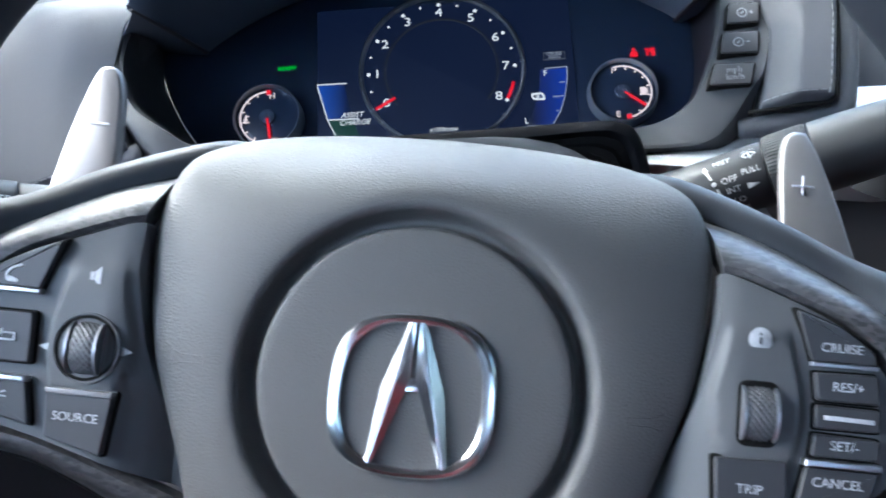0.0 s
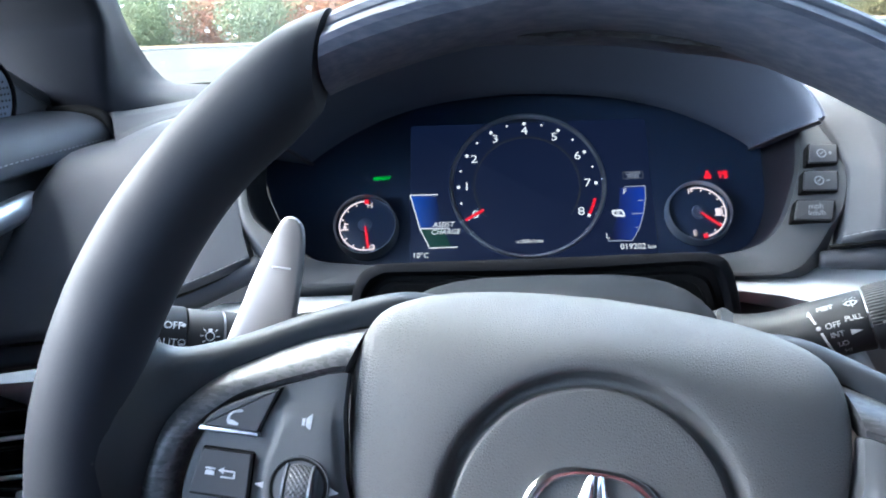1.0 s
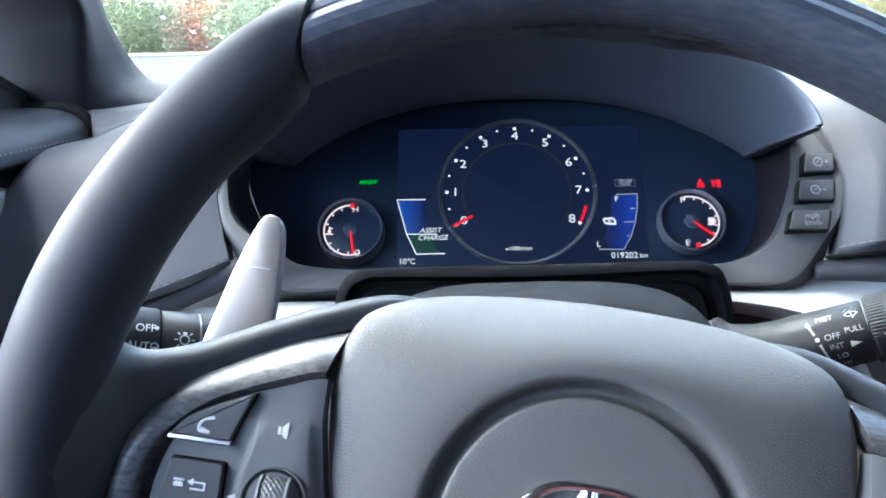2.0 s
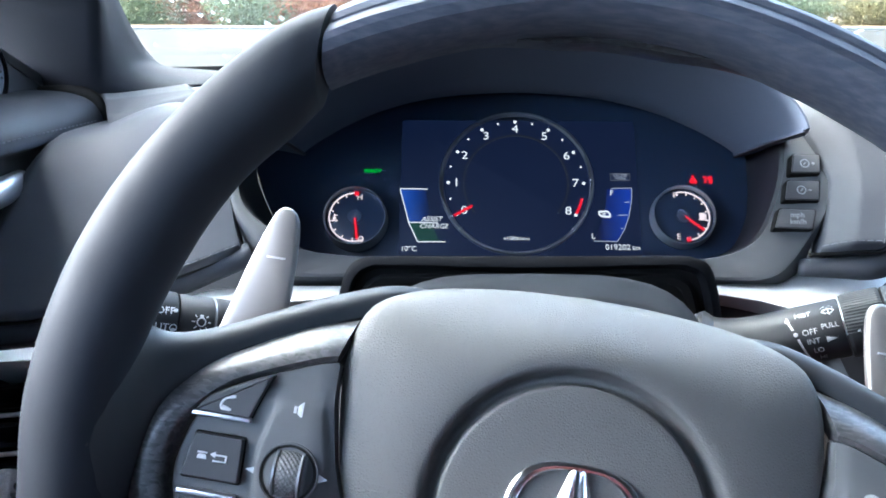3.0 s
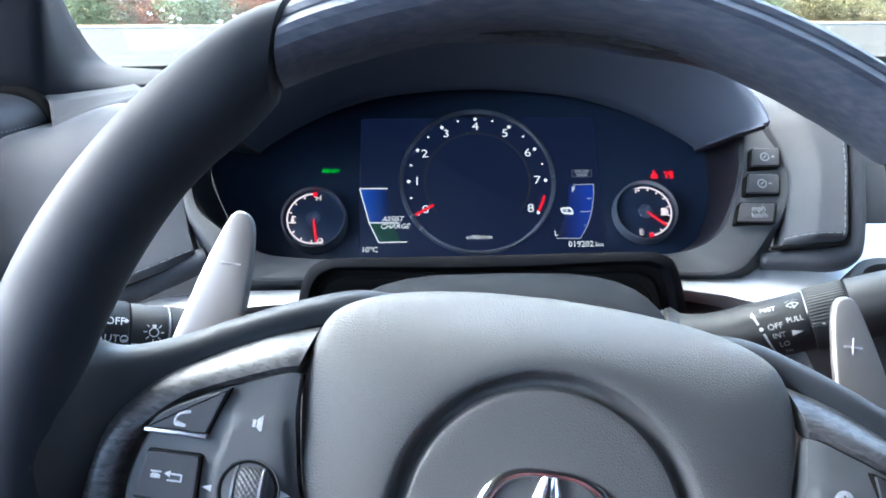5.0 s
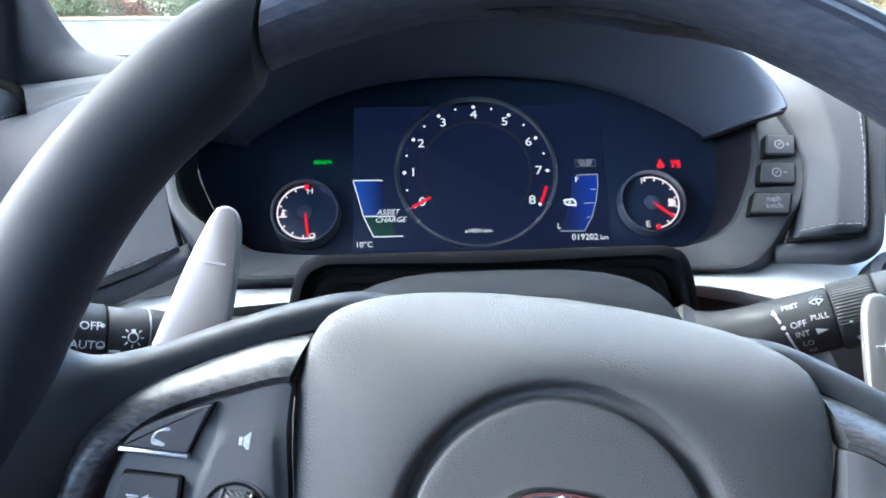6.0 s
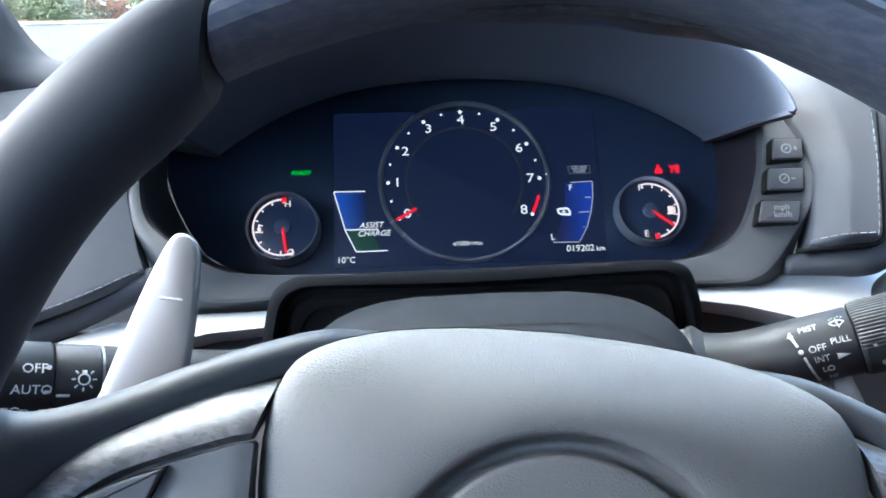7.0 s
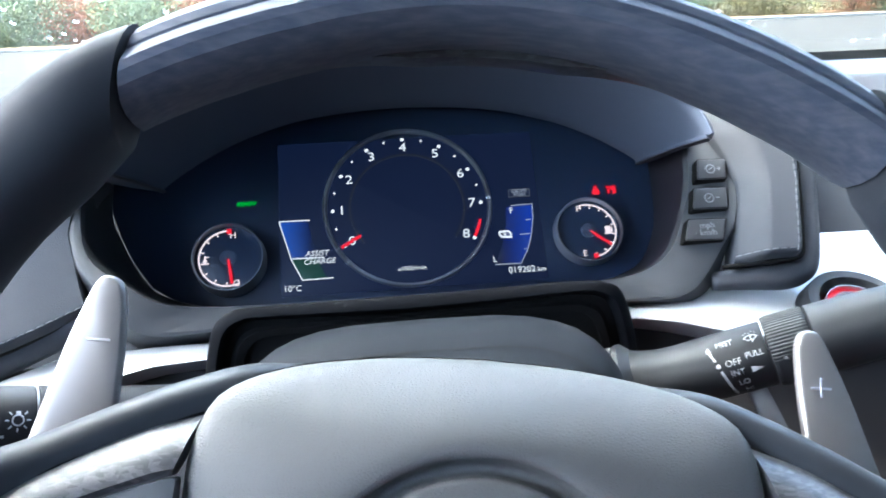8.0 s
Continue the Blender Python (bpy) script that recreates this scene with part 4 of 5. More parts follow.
def side_curve(side):
    out = []
    for (lx, ly), i, o in zip(LENS_E if side < 0 else LENS_R, IN_E, OUT_E):
        l, i, o = Vector((side * lx, ly, 0.0)), Vector((side * i[0], i[1], i[2])), Vector((side * o[0], o[1], o[2]))
        if side < 0 and ly > -0.055:
            f = min(1.0, (ly + 0.060) / 0.03)
            i = i.lerp(l.lerp(o, 0.86) + Vector((0.0065, 0, 0.008)), f)
        # the lower edge turns down into a skirt
        f = max(0.15, min(1.0, (-0.055 - o.y) / 0.03))
        e = o + (i - o).normalized() * 0.0118 * f
        end = o + Vector((0, 0.0036, -0.013)) * f
        row = [l, l.lerp(i, 0.5) + Vector((0, -0.0015, 0)), l.lerp(i, 0.93), i + (o - i) * 0.04 + Vector((0, 0, 0.0012)), i.lerp(e, 0.5) + Vector((0, 0, 0.0016)), e.lerp(i, 0.10) + Vector((0, 0, 0.0006)), e.lerp(end, 0.12) + Vector((0, 0, 0.0002)), end, end + Vector((0, 0, -0.030))]
        out.append(row)
    return out


right, left = side_curve(1), side_curve(-1)
rows = right + left[:-1][::-1]
cols = [catmull([r[k] for r in rows], 5) for k in range(9)]
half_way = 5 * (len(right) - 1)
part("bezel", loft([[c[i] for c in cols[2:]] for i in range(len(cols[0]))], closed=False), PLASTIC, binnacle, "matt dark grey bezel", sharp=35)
# right half carries its shade as a darker colour; left stays plastic grey
part("inner_wall", loft([[c[i] for c in cols[:3]] for i in range(half_way + 1)], closed=False), WALLSHADE, binnacle, "inner wall of the surround with its shade in the colour")
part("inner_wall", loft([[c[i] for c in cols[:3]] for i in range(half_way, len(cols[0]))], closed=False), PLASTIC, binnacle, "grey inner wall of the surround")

LIP = [(0.1480, -0.0265), (0.1462, -0.0190), (0.1415, -0.0095), (0.1310, 0.0040), (0.1050, 0.0210), (0.0600, 0.0335), (0.0, 0.0385)]
BACK = [(0.1500, 0.0092), (0.1425, 0.0155), (0.1340, 0.0215), (0.1220, 0.0292), (0.0960, 0.0420), (0.0560, 0.0535), (0.0, 0.0580)]
lip = catmull([(x, y, 0.140) for x, y in LIP] + [(-x, y, 0.140) for x, y in LIP[:-1][::-1]], 6)
back = catmull([(x, y, 0.030) for x, y in BACK] + [(-x, y, 0.030) for x, y in BACK[:-1][::-1]], 6)
rings = []
for p, q in zip(lip, back):
    out_dir = Vector((p.x, p.y + 0.06, 0)).normalized()
    under = [q.lerp(p, k / 8) + out_dir * 0.004 * math.sin(math.pi * k / 8) for k in range(9)]
    deep = q + Vector((q.x * 0.07, 0.016, -0.031))
    row = [deep] + under + [p + out_dir * 0.0006 + Vector((0, 0, 0.0016)), p + out_dir * 0.0020 + Vector((0, 0, 0.0010)), p + out_dir * 0.0032 + Vector((0, 0, -0.004)), q.lerp(p, 0.6) + out_dir * 0.012, q + out_dir * 0.010, deep + out_dir * 0.006]
    rings.append(row)
part("hood", loft(rings), HOOD, binnacle, "matt black overhanging hood", sharp=50)
# the crease where the hood meets the side, and the dark wall below it
for s in (-1, 1):
    part("hood_strip", tube([(s * 0.1476, -0.0285, 0.1405), (s * 0.1486, -0.0120, 0.092), (s * 0.1500, 0.0080, 0.030)], [0.0014, 0.0020, 0.0020], 8, squash=0.5), WALLSHADE, binnacle)
    edge_a = catmull([(s * 0.1478, -0.0285, 0.138), (s * 0.1488, -0.0120, 0.090), (s * 0.1502, 0.0075, 0.030), (s * 0.1620, 0.0235, -0.001)], 5)
    edge_b = catmull([(s * 0.1500, -0.0270, 0.136), (s * 0.1640, -0.0020, 0.075), (s * 0.1665, 0.0120, 0.030), (s * 0.1730, 0.0300, -0.001)], 5)
    if s < 0:
        edge_b = catmull([(-0.1760, -0.0120, 0.090), (-0.1800, 0.000, 0.072), (-0.1850, 0.010, 0.050), (-0.1960, 0.030, -0.001)], 5)
    part("hood_cheek", loft([[a, a.lerp(b, 0.5) + Vector((0, -0.001, 0)), b, b + Vector((0, 0.004, -0.002)), a.lerp(b, 0.5) + Vector((0, 0.004, -0.002)), a + Vector((0, 0.004, -0.002))] for a, b in zip(edge_a, edge_b)]), HOOD, binnacle)
# buttons beside the cluster
for o in ([(0.1625, -0.0175), (0.1788, -0.0180), (0.1770, -0.0298), (0.1602, -0.0296)], [(0.1572, -0.0348), (0.1762, -0.0352), (0.1742, -0.0476), (0.1545, -0.0470)], [(0.1505, -0.0530), (0.1715, -0.0538), (0.1680, -0.0658), (0.1465, -0.0650)]):
    b = part("button", plate(rounded(o, 0.0014), 0.080, 0.0892, 0.0008), BUTTON, binnacle, "black push button with grey print")
    o = [Vector(q) for q in o]
    part("button_gap", plate(rounded(inset(o, -0.0007), 0.0016), 0.078, 0.0880, 0.0002), SEAM, b)
    c = sum(o, Vector((0, 0))) / 4
    if c.y > -0.05:
        sym = join(ring_flat(0.0022, 0.0028, 0, 0.0002, 24), bar(-0.0009, -0.0007, 0.0010, 0.0009, 0.0006, 0, 0.0002), bar(0.0038, 0, 0.0060, 0, 0.0006, 0, 0.0002))
        if c.y > -0.03:
            sym = join(sym, bar(0.0049, -0.0011, 0.0049, 0.0011, 0.0006, 0.0001, 0.0003))
        part("symbol", moved(sym, at(c.x - 0.001, c.y, 0.0892)), GREYPRINT, b)
    else:
        part("lettering", moved(letters("mph", 0.0048), at(c.x + 0.001, c.y + 0.0022, 0.0893)), GREYPRINT, b)
        part("lettering", moved(letters("km/h", 0.0048), at(c.x + 0.001, c.y - 0.0020, 0.0893)), GREYPRINT, b)


# ---- dashboard ----
dash = thing("dashboard", Matrix(), "dark grey leather dashboard with stitched edges and silver trim", "dashboard")


def cw(u, v, off):
    """A point given along and off the cluster's plane, in the world."""
    return CLUSTER @ Vector((u, v, off))


def bent(s, v0, off, start=-0.005, arc=0.060, reach=0.55):
    """Along the dash skin: up the slope from v0, over a bend, then level towards the windscreen. Returns v and off."""
    length = (start - v0) + arc + reach
    d = s * length
    v, w = v0, off
    n = 60
    step = d / n
    turn = radians(57)
    for k in range(n):
        x = (k + 0.5) * step - (start - v0)
        a = 0 if x < 0 else min(1.0, x / arc) * turn
        v += step * math.cos(a)
        w -= step * math.sin(a)
    return v, w


def warp(s):
    """More rows near the lower edge and the bend."""
    return s ** 2.2


def pod_right(s, t):
    s = warp(s)
    v, w = bent(s, -0.0802, 0.0985)
    inner = float(np.interp(v, [-0.09, -0.067, -0.036, -0.012, 0.0, 0.02, 0.05], [0.1690, 0.1755, 0.1830, 0.1775, 0.171, 0.170, 0.176]))
    outer = float(np.interp(v, [-0.0802, -0.0775, -0.072, -0.05, -0.037, 0.0, 0.04, 0.4], [0.2040, 0.2075, 0.2092, 0.2130, 0.2155, 0.2205, 0.229, 0.30]))
    u = inner + (outer - inner) * t
    e = min(t, 1 - t) * (outer - inner)
    w -= 0.006 * max(0, 1 - e / 0.004) ** 2 * (t > 0.5) + 0.0105 * (1 - min(1, t / 0.45)) ** 1.5
    w -= 0.006 * max(0, 1 - (v + 0.0802) / 0.004) ** 2
    return cw(u, v, w)


def inward(s, t):
    return CLUSTER.to_3x3() @ Vector((0, 0, -0.016))


part("leather_panel", slab(pod_right, 44, 26, inward), DASH, dash, "grey leather panel with stitched edge", sharp=60)


def pod_left(s, t):
    s = warp(s)
    low = float(np.interp(t, [0, 0.1, 0.2, 0.4, 0.6, 0.75, 1], [-0.081, -0.0895, -0.098, -0.112, -0.1245, -0.127, -0.128]))
    v, w = bent(s, low, 0.0925, -0.035, 0.05)
    inner = float(np.interp(v, [-0.09, -0.067, -0.036, -0.012, 0.0, 0.02, 0.05], [0.1675, 0.1755, 0.1830, 0.1775, 0.171, 0.170, 0.176]))
    outer = float(np.interp(v, [-0.16, -0.10, -0.054, -0.033, -0.015, 0.003, 0.03, 0.4], [0.385, 0.358, 0.336, 0.326, 0.320, 0.318, 0.322, 0.33]))
    u = inner + (outer - inner) * t
    e = t * (outer - inner)
    w -= 0.006 * (1 - min(1, t / 0.2)) ** 1.5
    w -= 0.03 * max(0, (t - 0.80) / 0.20) ** 2.2
    w -= 0.006 * max(0, 1 - (v - low) / 0.004) ** 2
    rise = max(0.0, min(1.0, (0.288 - u) / 0.06)) * max(0.0, min(1.0, (v + 0.035) / 0.04))
    return cw(-u, v, w) + Vector((0, 0, 0.0165 * rise * rise * (3 - 2 * rise)))


part("leather_panel", slab(pod_left, 44, 40, inward), DASH, dash, "grey leather panel with stitched edge", sharp=60)


def stitch_row(fn, pts, lift, length=0.0036, gap=0.0012, r=0.00026):
    """Short thread stitches lying on a panel along a row of its coordinates."""
    path = [fn(*p) for p in pts]
    out, walked, target = [], 0.0, 0.0
    nrm = CLUSTER.to_3x3() @ Vector((0, 0, 1))
    for a, b in zip(path, path[1:]):
        seg = (b - a).length
        while target < walked + seg:
            f = (target - walked) / seg
            p = a.lerp(b, f) + nrm * lift
            d = (b - a).normalized() * length / 2
            out.append(tube([p - d - nrm * 0.0004, p - d * 0.5 + nrm * 0.0002, p + d * 0.5 + nrm * 0.0002, p + d - nrm * 0.0004], r, 5))
            target += length + gap
        walked += seg
    return join(*out)


part("stitching", stitch_row(pod_right, [(0.098, 0.04 + 0.83 * k / 30) for k in range(31)], 0.0001), THREAD, dash, "grey thread stitching")
part("stitching", stitch_row(pod_right, [(0.098 + 0.44 * k / 80, 0.87) for k in range(81)], 0.0001), THREAD, dash, "grey thread stitching")
part("stitching", stitch_row(pod_left, [(0.095, 0.02 + 0.33 * k / 40) for k in range(41)], 0.0003), THREAD, dash, "grey thread stitching")

# rolled lower edge below the leather, with a shadow gap
def roll(side, pts, r, name, m):
    path = catmull([cw(side * u, v, w) for u, v, w in pts], 6)
    part(name, tube(path, [float(np.interp(i / (len(path) - 1), np.linspace(0, 1, len(r)), r)) for i in range(len(path))], 14), m, dash, sharp=0)


roll(1, [(0.163, -0.0850, 0.074), (0.185, -0.0865, 0.080), (0.199, -0.0875, 0.083), (0.2105, -0.0840, 0.083), (0.2155, -0.0740, 0.083), (0.2205, -0.05, 0.083), (0.2280, -0.005, 0.082), (0.237, 0.03, 0.06)], [0.0055, 0.0068, 0.0075, 0.0078, 0.0078, 0.0078, 0.0075, 0.006], "padded_edge", DASH)
roll(-1, [(0.166, -0.0800, 0.078), (0.19, -0.0912, 0.078), (0.2165, -0.1030, 0.078), (0.25, -0.1165, 0.077), (0.29, -0.1275, 0.076), (0.32, -0.1305, 0.072), (0.38, -0.132, 0.06)], [0.0072, 0.0080, 0.0085], "padded_edge", DASH)

for side, pts in ((1, [(0.166, -0.0803, 0.084), (0.178, -0.0805, 0.0875), (0.190, -0.0807, 0.0920), (0.203, -0.0806, 0.0925), (0.2085, -0.0775, 0.0925), (0.2105, -0.07, 0.0925), (0.2143, -0.05, 0.0925), (0.2218, 0.0, 0.091)]),
                  (-1, [(0.168, -0.0810, 0.082), (0.189, -0.0899, 0.0850), (0.208, -0.0985, 0.0865), (0.246, -0.1125, 0.0870), (0.284, -0.1250, 0.0865), (0.31, -0.1275, 0.085)])):
    roll(side, pts, [0.0011, 0.0011], "edge_seam", SEAM)

# silver trim: a ribbon below the cluster that widens towards the centre of the car
SILVER_R = [(0.0, -0.0940), (0.10, -0.0955), (0.15, -0.0950), (0.17, -0.085), (0.19, -0.05), (0.20, 0.03), (0.25, 0.05), (0.33, 0.02), (0.40, -0.08), (0.40, -0.120), (0.30, -0.126), (0.24, -0.126), (0.20, -0.121), (0.165, -0.1130), (0.14, -0.1065), (0.118, -0.1030), (0.10, -0.1025), (0.0, -0.1020)]
EYE_SIDE = Vector((-0.045, -0.04, 0.92))


def laid(piece, k, mid):
    """Lay a facing back so that it looks up to the windscreen: its upper parts lie further off."""
    out = []
    for p in piece[0]:
        w = CLUSTER @ Vector(p)
        f = 1 + k * max(-0.05, min(0.08, p[1] - mid))
        out.append(EYE_SIDE + (w - EYE_SIDE) * f)
    return out, piece[1]


def fine(outline, n=3):
    return [tuple(Vector(outline[i - 1]).lerp(Vector(outline[i]), k / n)) for i in range(len(outline)) for k in range(1, n + 1)]


part("silver_trim", laid(plate(fine(SILVER_R), 0.050, 0.0745, 0.0020), 2.0, -0.100), SILVER, dash, "satin silver trim sweeping to the centre")
SILVER_L = [(0.0, -0.0980), (0.10, -0.0985), (0.14, -0.0990), (0.165, -0.1000), (0.19, -0.1020), (0.215, -0.1100), (0.24, -0.1245), (0.27, -0.1365), (0.33, -0.1440), (0.33, -0.150), (0.26, -0.146), (0.22, -0.1390), (0.19, -0.1260), (0.165, -0.1140), (0.14, -0.1090), (0.115, -0.1075), (0.0, -0.1070)]
part("silver_trim", laid(plate(fine(mirrored(SILVER_L)), 0.050, 0.0745, 0.0015), 3.0, -0.104), SILVER, dash, "satin silver trim ribbon")
LOWER = [(-0.42, -0.42), (0.95, -0.42), (0.95, -0.10), (-0.284, -0.10), (-0.284, -0.258), (-0.42, -0.258)]
part("lower_panel", plate(LOWER, -0.03, 0.056, 0.006), LOWER_PLASTIC, dash, "dark brown-grey lower dash panel").matrix_world = CLUSTER
CENTRE = [(0.22, 0.06), (1.0, 0.06), (1.0, -0.11), (0.22, -0.11)]
part("passenger_panel", plate(CENTRE, -0.03, 0.045, 0.006), DASH, dash).matrix_world = CLUSTER
top = slab(lambda s, t: (-0.36 + 1.42 * t, 0.62 + 0.35 * s, 0.845 + 0.014 * math.sin(math.pi * s) ** 2 - 0.004 * s), 14, 24, lambda s, t: (0, 0, -0.02))
part("dash_top", top, DASH, dash, "dark dash top under the windscreen")
shell = []
for p in lip:
    a = CLUSTER @ (p + Vector((p.x, p.y + 0.06, 0)).normalized() * 0.0026 + Vector((0, 0, -0.004)))
    b = Vector((a.x * 1.08, a.y + 0.07, a.z + 0.004))
    c = Vector((a.x * 1.25, 0.72, 0.858))
    shell.append([(1 - t) ** 2 * a + 2 * t * (1 - t) * b + t * t * c for t in (k / 12 for k in range(13))])
part("hood_shell", loft(shell, closed=False), DASH, dash, "leather-covered hood top")

# the ledge between the leather panel and the pillar's foot: two soft steps
def ledge(s, t):
    y = float(np.interp(t, [0, 0.2, 0.45, 0.52, 1], [0.452, 0.466, 0.492, 0.502, 0.680]))
    x = -0.2955 - 0.47 * (y - 0.5) - 0.5 * max(0.0, y - 0.54) * (1 - s) + 0.066 * s
    near = float(np.interp(x, [-0.273, -0.249, -0.222, -0.15], [0.8525, 0.8600, 0.8660, 0.871]))
    crease = float(np.interp(x, [-0.300, -0.269, -0.236, -0.15], [0.8600, 0.8632, 0.8675, 0.871]))
    z = float(np.interp(t, [0, 0.12, 0.2, 0.26, 0.45, 0.52, 0.6, 1], [near - 0.006, near - 0.001, near, near + 0.0004, crease - 0.0006, crease - 0.0018, crease, 0.8690]))
    return (x, y, z)


part("ledge", slab(ledge, 24, 36, lambda s, t: (0, 0.004, -0.02)), LEDGE, dash, "grey ledge at the foot of the pillar", sharp=0)

# push-to-start ring on the silver trim
spot = laid(([(0.2385, -0.1110, 0.0745)], []), 2.0, -0.100)[0][0]
start = thing("start_button", Matrix.Translation(spot + Vector((0, -0.002, 0.003))) @ pose(0, 0, 0, 22, 0, 0), "round engine start button with a red lit ring", "start button")
part("bezel_ring", ring_flat(0.0165, 0.0300, -0.004, 0.008, 48, bevel=0.004), STALK, start, "glossy black ring")
part("chrome_ring", ring_flat(0.0152, 0.0166, 0.0, 0.0060, 48, bevel=0.0006), ALU, start, "bright inner ring")
part("lit_ring", ring_flat(0.0128, 0.0152, 0.000, 0.0030, 48), LIT_RED, start, "red lit ring")
part("cap", disc(0.0127, 0.0, 0.0050, 40, bevel=0.001), BUTTON, start, "dark cap")

# air vent by the door
vent = thing("air_vent", CLUSTER @ Matrix.Translation((-0.345, -0.200, 0.060)) @ pose(0, 0, 0, 0, 0, 6), "black slatted air vent with a bright frame", "air vent")
vo = rounded([(-0.07, -0.060), (0.062, -0.060), (0.056, 0.052), (-0.07, 0.052)], 0.012)
part("well", plate(vo, -0.05, -0.045, 0.001), SEAM, vent)
fr = [[(q.x, q.y, 0.0) for q in vo], [(q.x, q.y, 0.006) for q in inset(vo, 0.0006)], [(q.x, q.y, 0.006) for q in inset(vo, 0.0042)], [(q.x, q.y, -0.045) for q in inset(vo, 0.006)]]
part("frame", loft(fr, caps=False), SILVER, vent, "bright satin frame")
for k, y in enumerate((0.0326, 0.0202, 0.0093, -0.0026, -0.0140, -0.0260, -0.0380)):
    slat = part("slat", moved(plate([(-0.064, -0.010), (0.052, -0.010), (0.052, 0.010), (-0.064, 0.010)], -0.0015, 0.0015, 0.001), at(0, y, -0.012) @ pose(0, 0, 0, 62, 0, 0)), GLOSS, vent)
    if k % 2:
        part("accent", tube([(-0.062, y - 0.001, -0.0010), (0.050, y - 0.001, -0.0010)], 0.0013, 8), SILVER, slat, "bright edge line")
part("slider", plate(rounded([(0.008, -0.028), (0.030, -0.028), (0.030, -0.014), (0.008, -0.014)], 0.003), -0.012, 0.003, 0.002), ALU, vent, "bright slider tab")
lever = part("lever", plate(rounded([(0.036, -0.030), (0.044, -0.030), (0.044, -0.012), (0.036, -0.012)], 0.002), -0.012, 0.002, 0.002), WHITE, vent)

# ---- steering column ----
COL = Matrix.Translation((-0.002, 0.1585, 0.7555)) @ pose(0, 0, 0, 63, 0, 0)
column = thing("steering_column", COL, "dark grey plastic steering column cover", "steering column")


def column_ring(w, half_w, top_v, low=-0.055, power=0.55):
    mid, hh = (top_v + low) / 2, (top_v - low) / 2
    out = []
    for k in range(40):
        a = 2 * math.pi * k / 40
        c, s = math.cos(a), math.sin(a)
        out.append((1.06 * half_w * math.copysign(abs(c) ** power, c), mid + hh * math.copysign(abs(s) ** power, s), w))
    return out


part("cover", loft([column_ring(*q) for q in ((-0.050, 0.050, 0.050), (-0.066, 0.061, 0.076), (-0.078, 0.067, 0.0845), (-0.084, 0.0705, 0.0880), (-0.090, 0.0745, 0.0945), (-0.100, 0.0785, 0.1000), (-0.115, 0.0825, 0.1035), (-0.14, 0.0865, 0.1062), (-0.17, 0.0900, 0.1085), (-0.21, 0.0920, 0.1100))]), COVER, column, "grained dark grey cover", sharp=60)
part("cover_seam", loft([column_ring(-0.0840, 0.0709, 0.0884), column_ring(-0.0846, 0.0712, 0.0889)], caps=False), SEAM, column)
arch_o = [(-0.116, 0.700), (-0.1135, 0.742), (-0.1100, 0.762), (-0.1050, 0.7770), (-0.096, 0.7840), (-0.08, 0.7855), (0.0, 0.7860), (0.08, 0.7870), (0.095, 0.7855), (0.1035, 0.7800), (0.1095, 0.764), (0.1135, 0.742), (0.116, 0.700)]
arch = catmull([(x, 0, z) for x, z in arch_o], 5)
rings = []
for p in arch:
    c = Vector((0, 0, 0.70))
    n = (p - c).normalized()
    rings.append([p + Vector((0, 0.40, -0.018)), p + Vector((0, 0.378, -0.004)), p + Vector((0, 0.3668, 0.0)), p - n * 0.0012 + Vector((0, 0.3650, -0.0004)), p - n * 0.0052 + Vector((0, 0.3640, -0.0006)), p - n * 0.0064 + Vector((0, 0.3650, -0.0006)),
                  p - n * 0.0072 + Vector((0, 0.3690, -0.002)), p - n * 0.009 + Vector((0, 0.40, -0.022)), p - n * 0.004 + Vector((0, 0.41, -0.012))])
shroud = thing("column_shroud", Matrix(), "matt black shroud between column and instruments", "column shroud")
part("arch", loft(rings), ARCH, shroud, "matt black arch", sharp=50)
fold = [Vector((q.x * 0.90, q.z - 0.0135)) for q in arch]
part("fold", loft([[(q.x * f, 0.3725 + d, q.y - e) for q in fold] for f, d, e in ((1.03, 0.0, -0.0015), (1.0, -0.004, 0.0), (0.97, -0.0035, 0.0035), (0.955, 0.002, 0.0045))], closed=False), SEAM, shroud, "black rubber fold")
boot = [(p.x * 0.955, p.z - 0.0078) for p in arch]
part("boot", loft([[(x, 0.3715 + d, z) for x, z in boot] for d in (0.0, 0.006)]), SEAM, shroud, "black rubber boot")


# ---- stalks ----
def stalk_frame(spot, direction, r):
    """A frame with x along the stalk, z from its middle through the spot towards the driver."""
    ex = Vector(direction).normalized()
    to = Vector((-0.045, -0.03, 0.92)) - Vector(spot)
    ez = (to - ex * to.dot(ex)).normalized()
    ey = ez.cross(ex)
    m = Matrix((ex, ey, ez)).transposed().to_4x4()
    m.translation = Vector(spot) - ez * r
    return m


def wrapped(piece, m, r):
    """Lay flat letters round the stalk: y runs round it, z stands off."""
    out = []
    for v in piece[0]:
        p = m @ Vector(v)
        a = p.y / r
        rr = r + 0.0002 + p.z
        out.append((p.x, rr * math.sin(a), rr * math.cos(a)))
    return out, piece[1]


def turned(profile, n=48, squash=1.0):
    """A body turned about x from (x, radius)."""
    return loft([[(x, r * math.sin(2 * math.pi * k / n), squash * r * math.cos(2 * math.pi * k / n)) for k in range(n)] for x, r in profile])


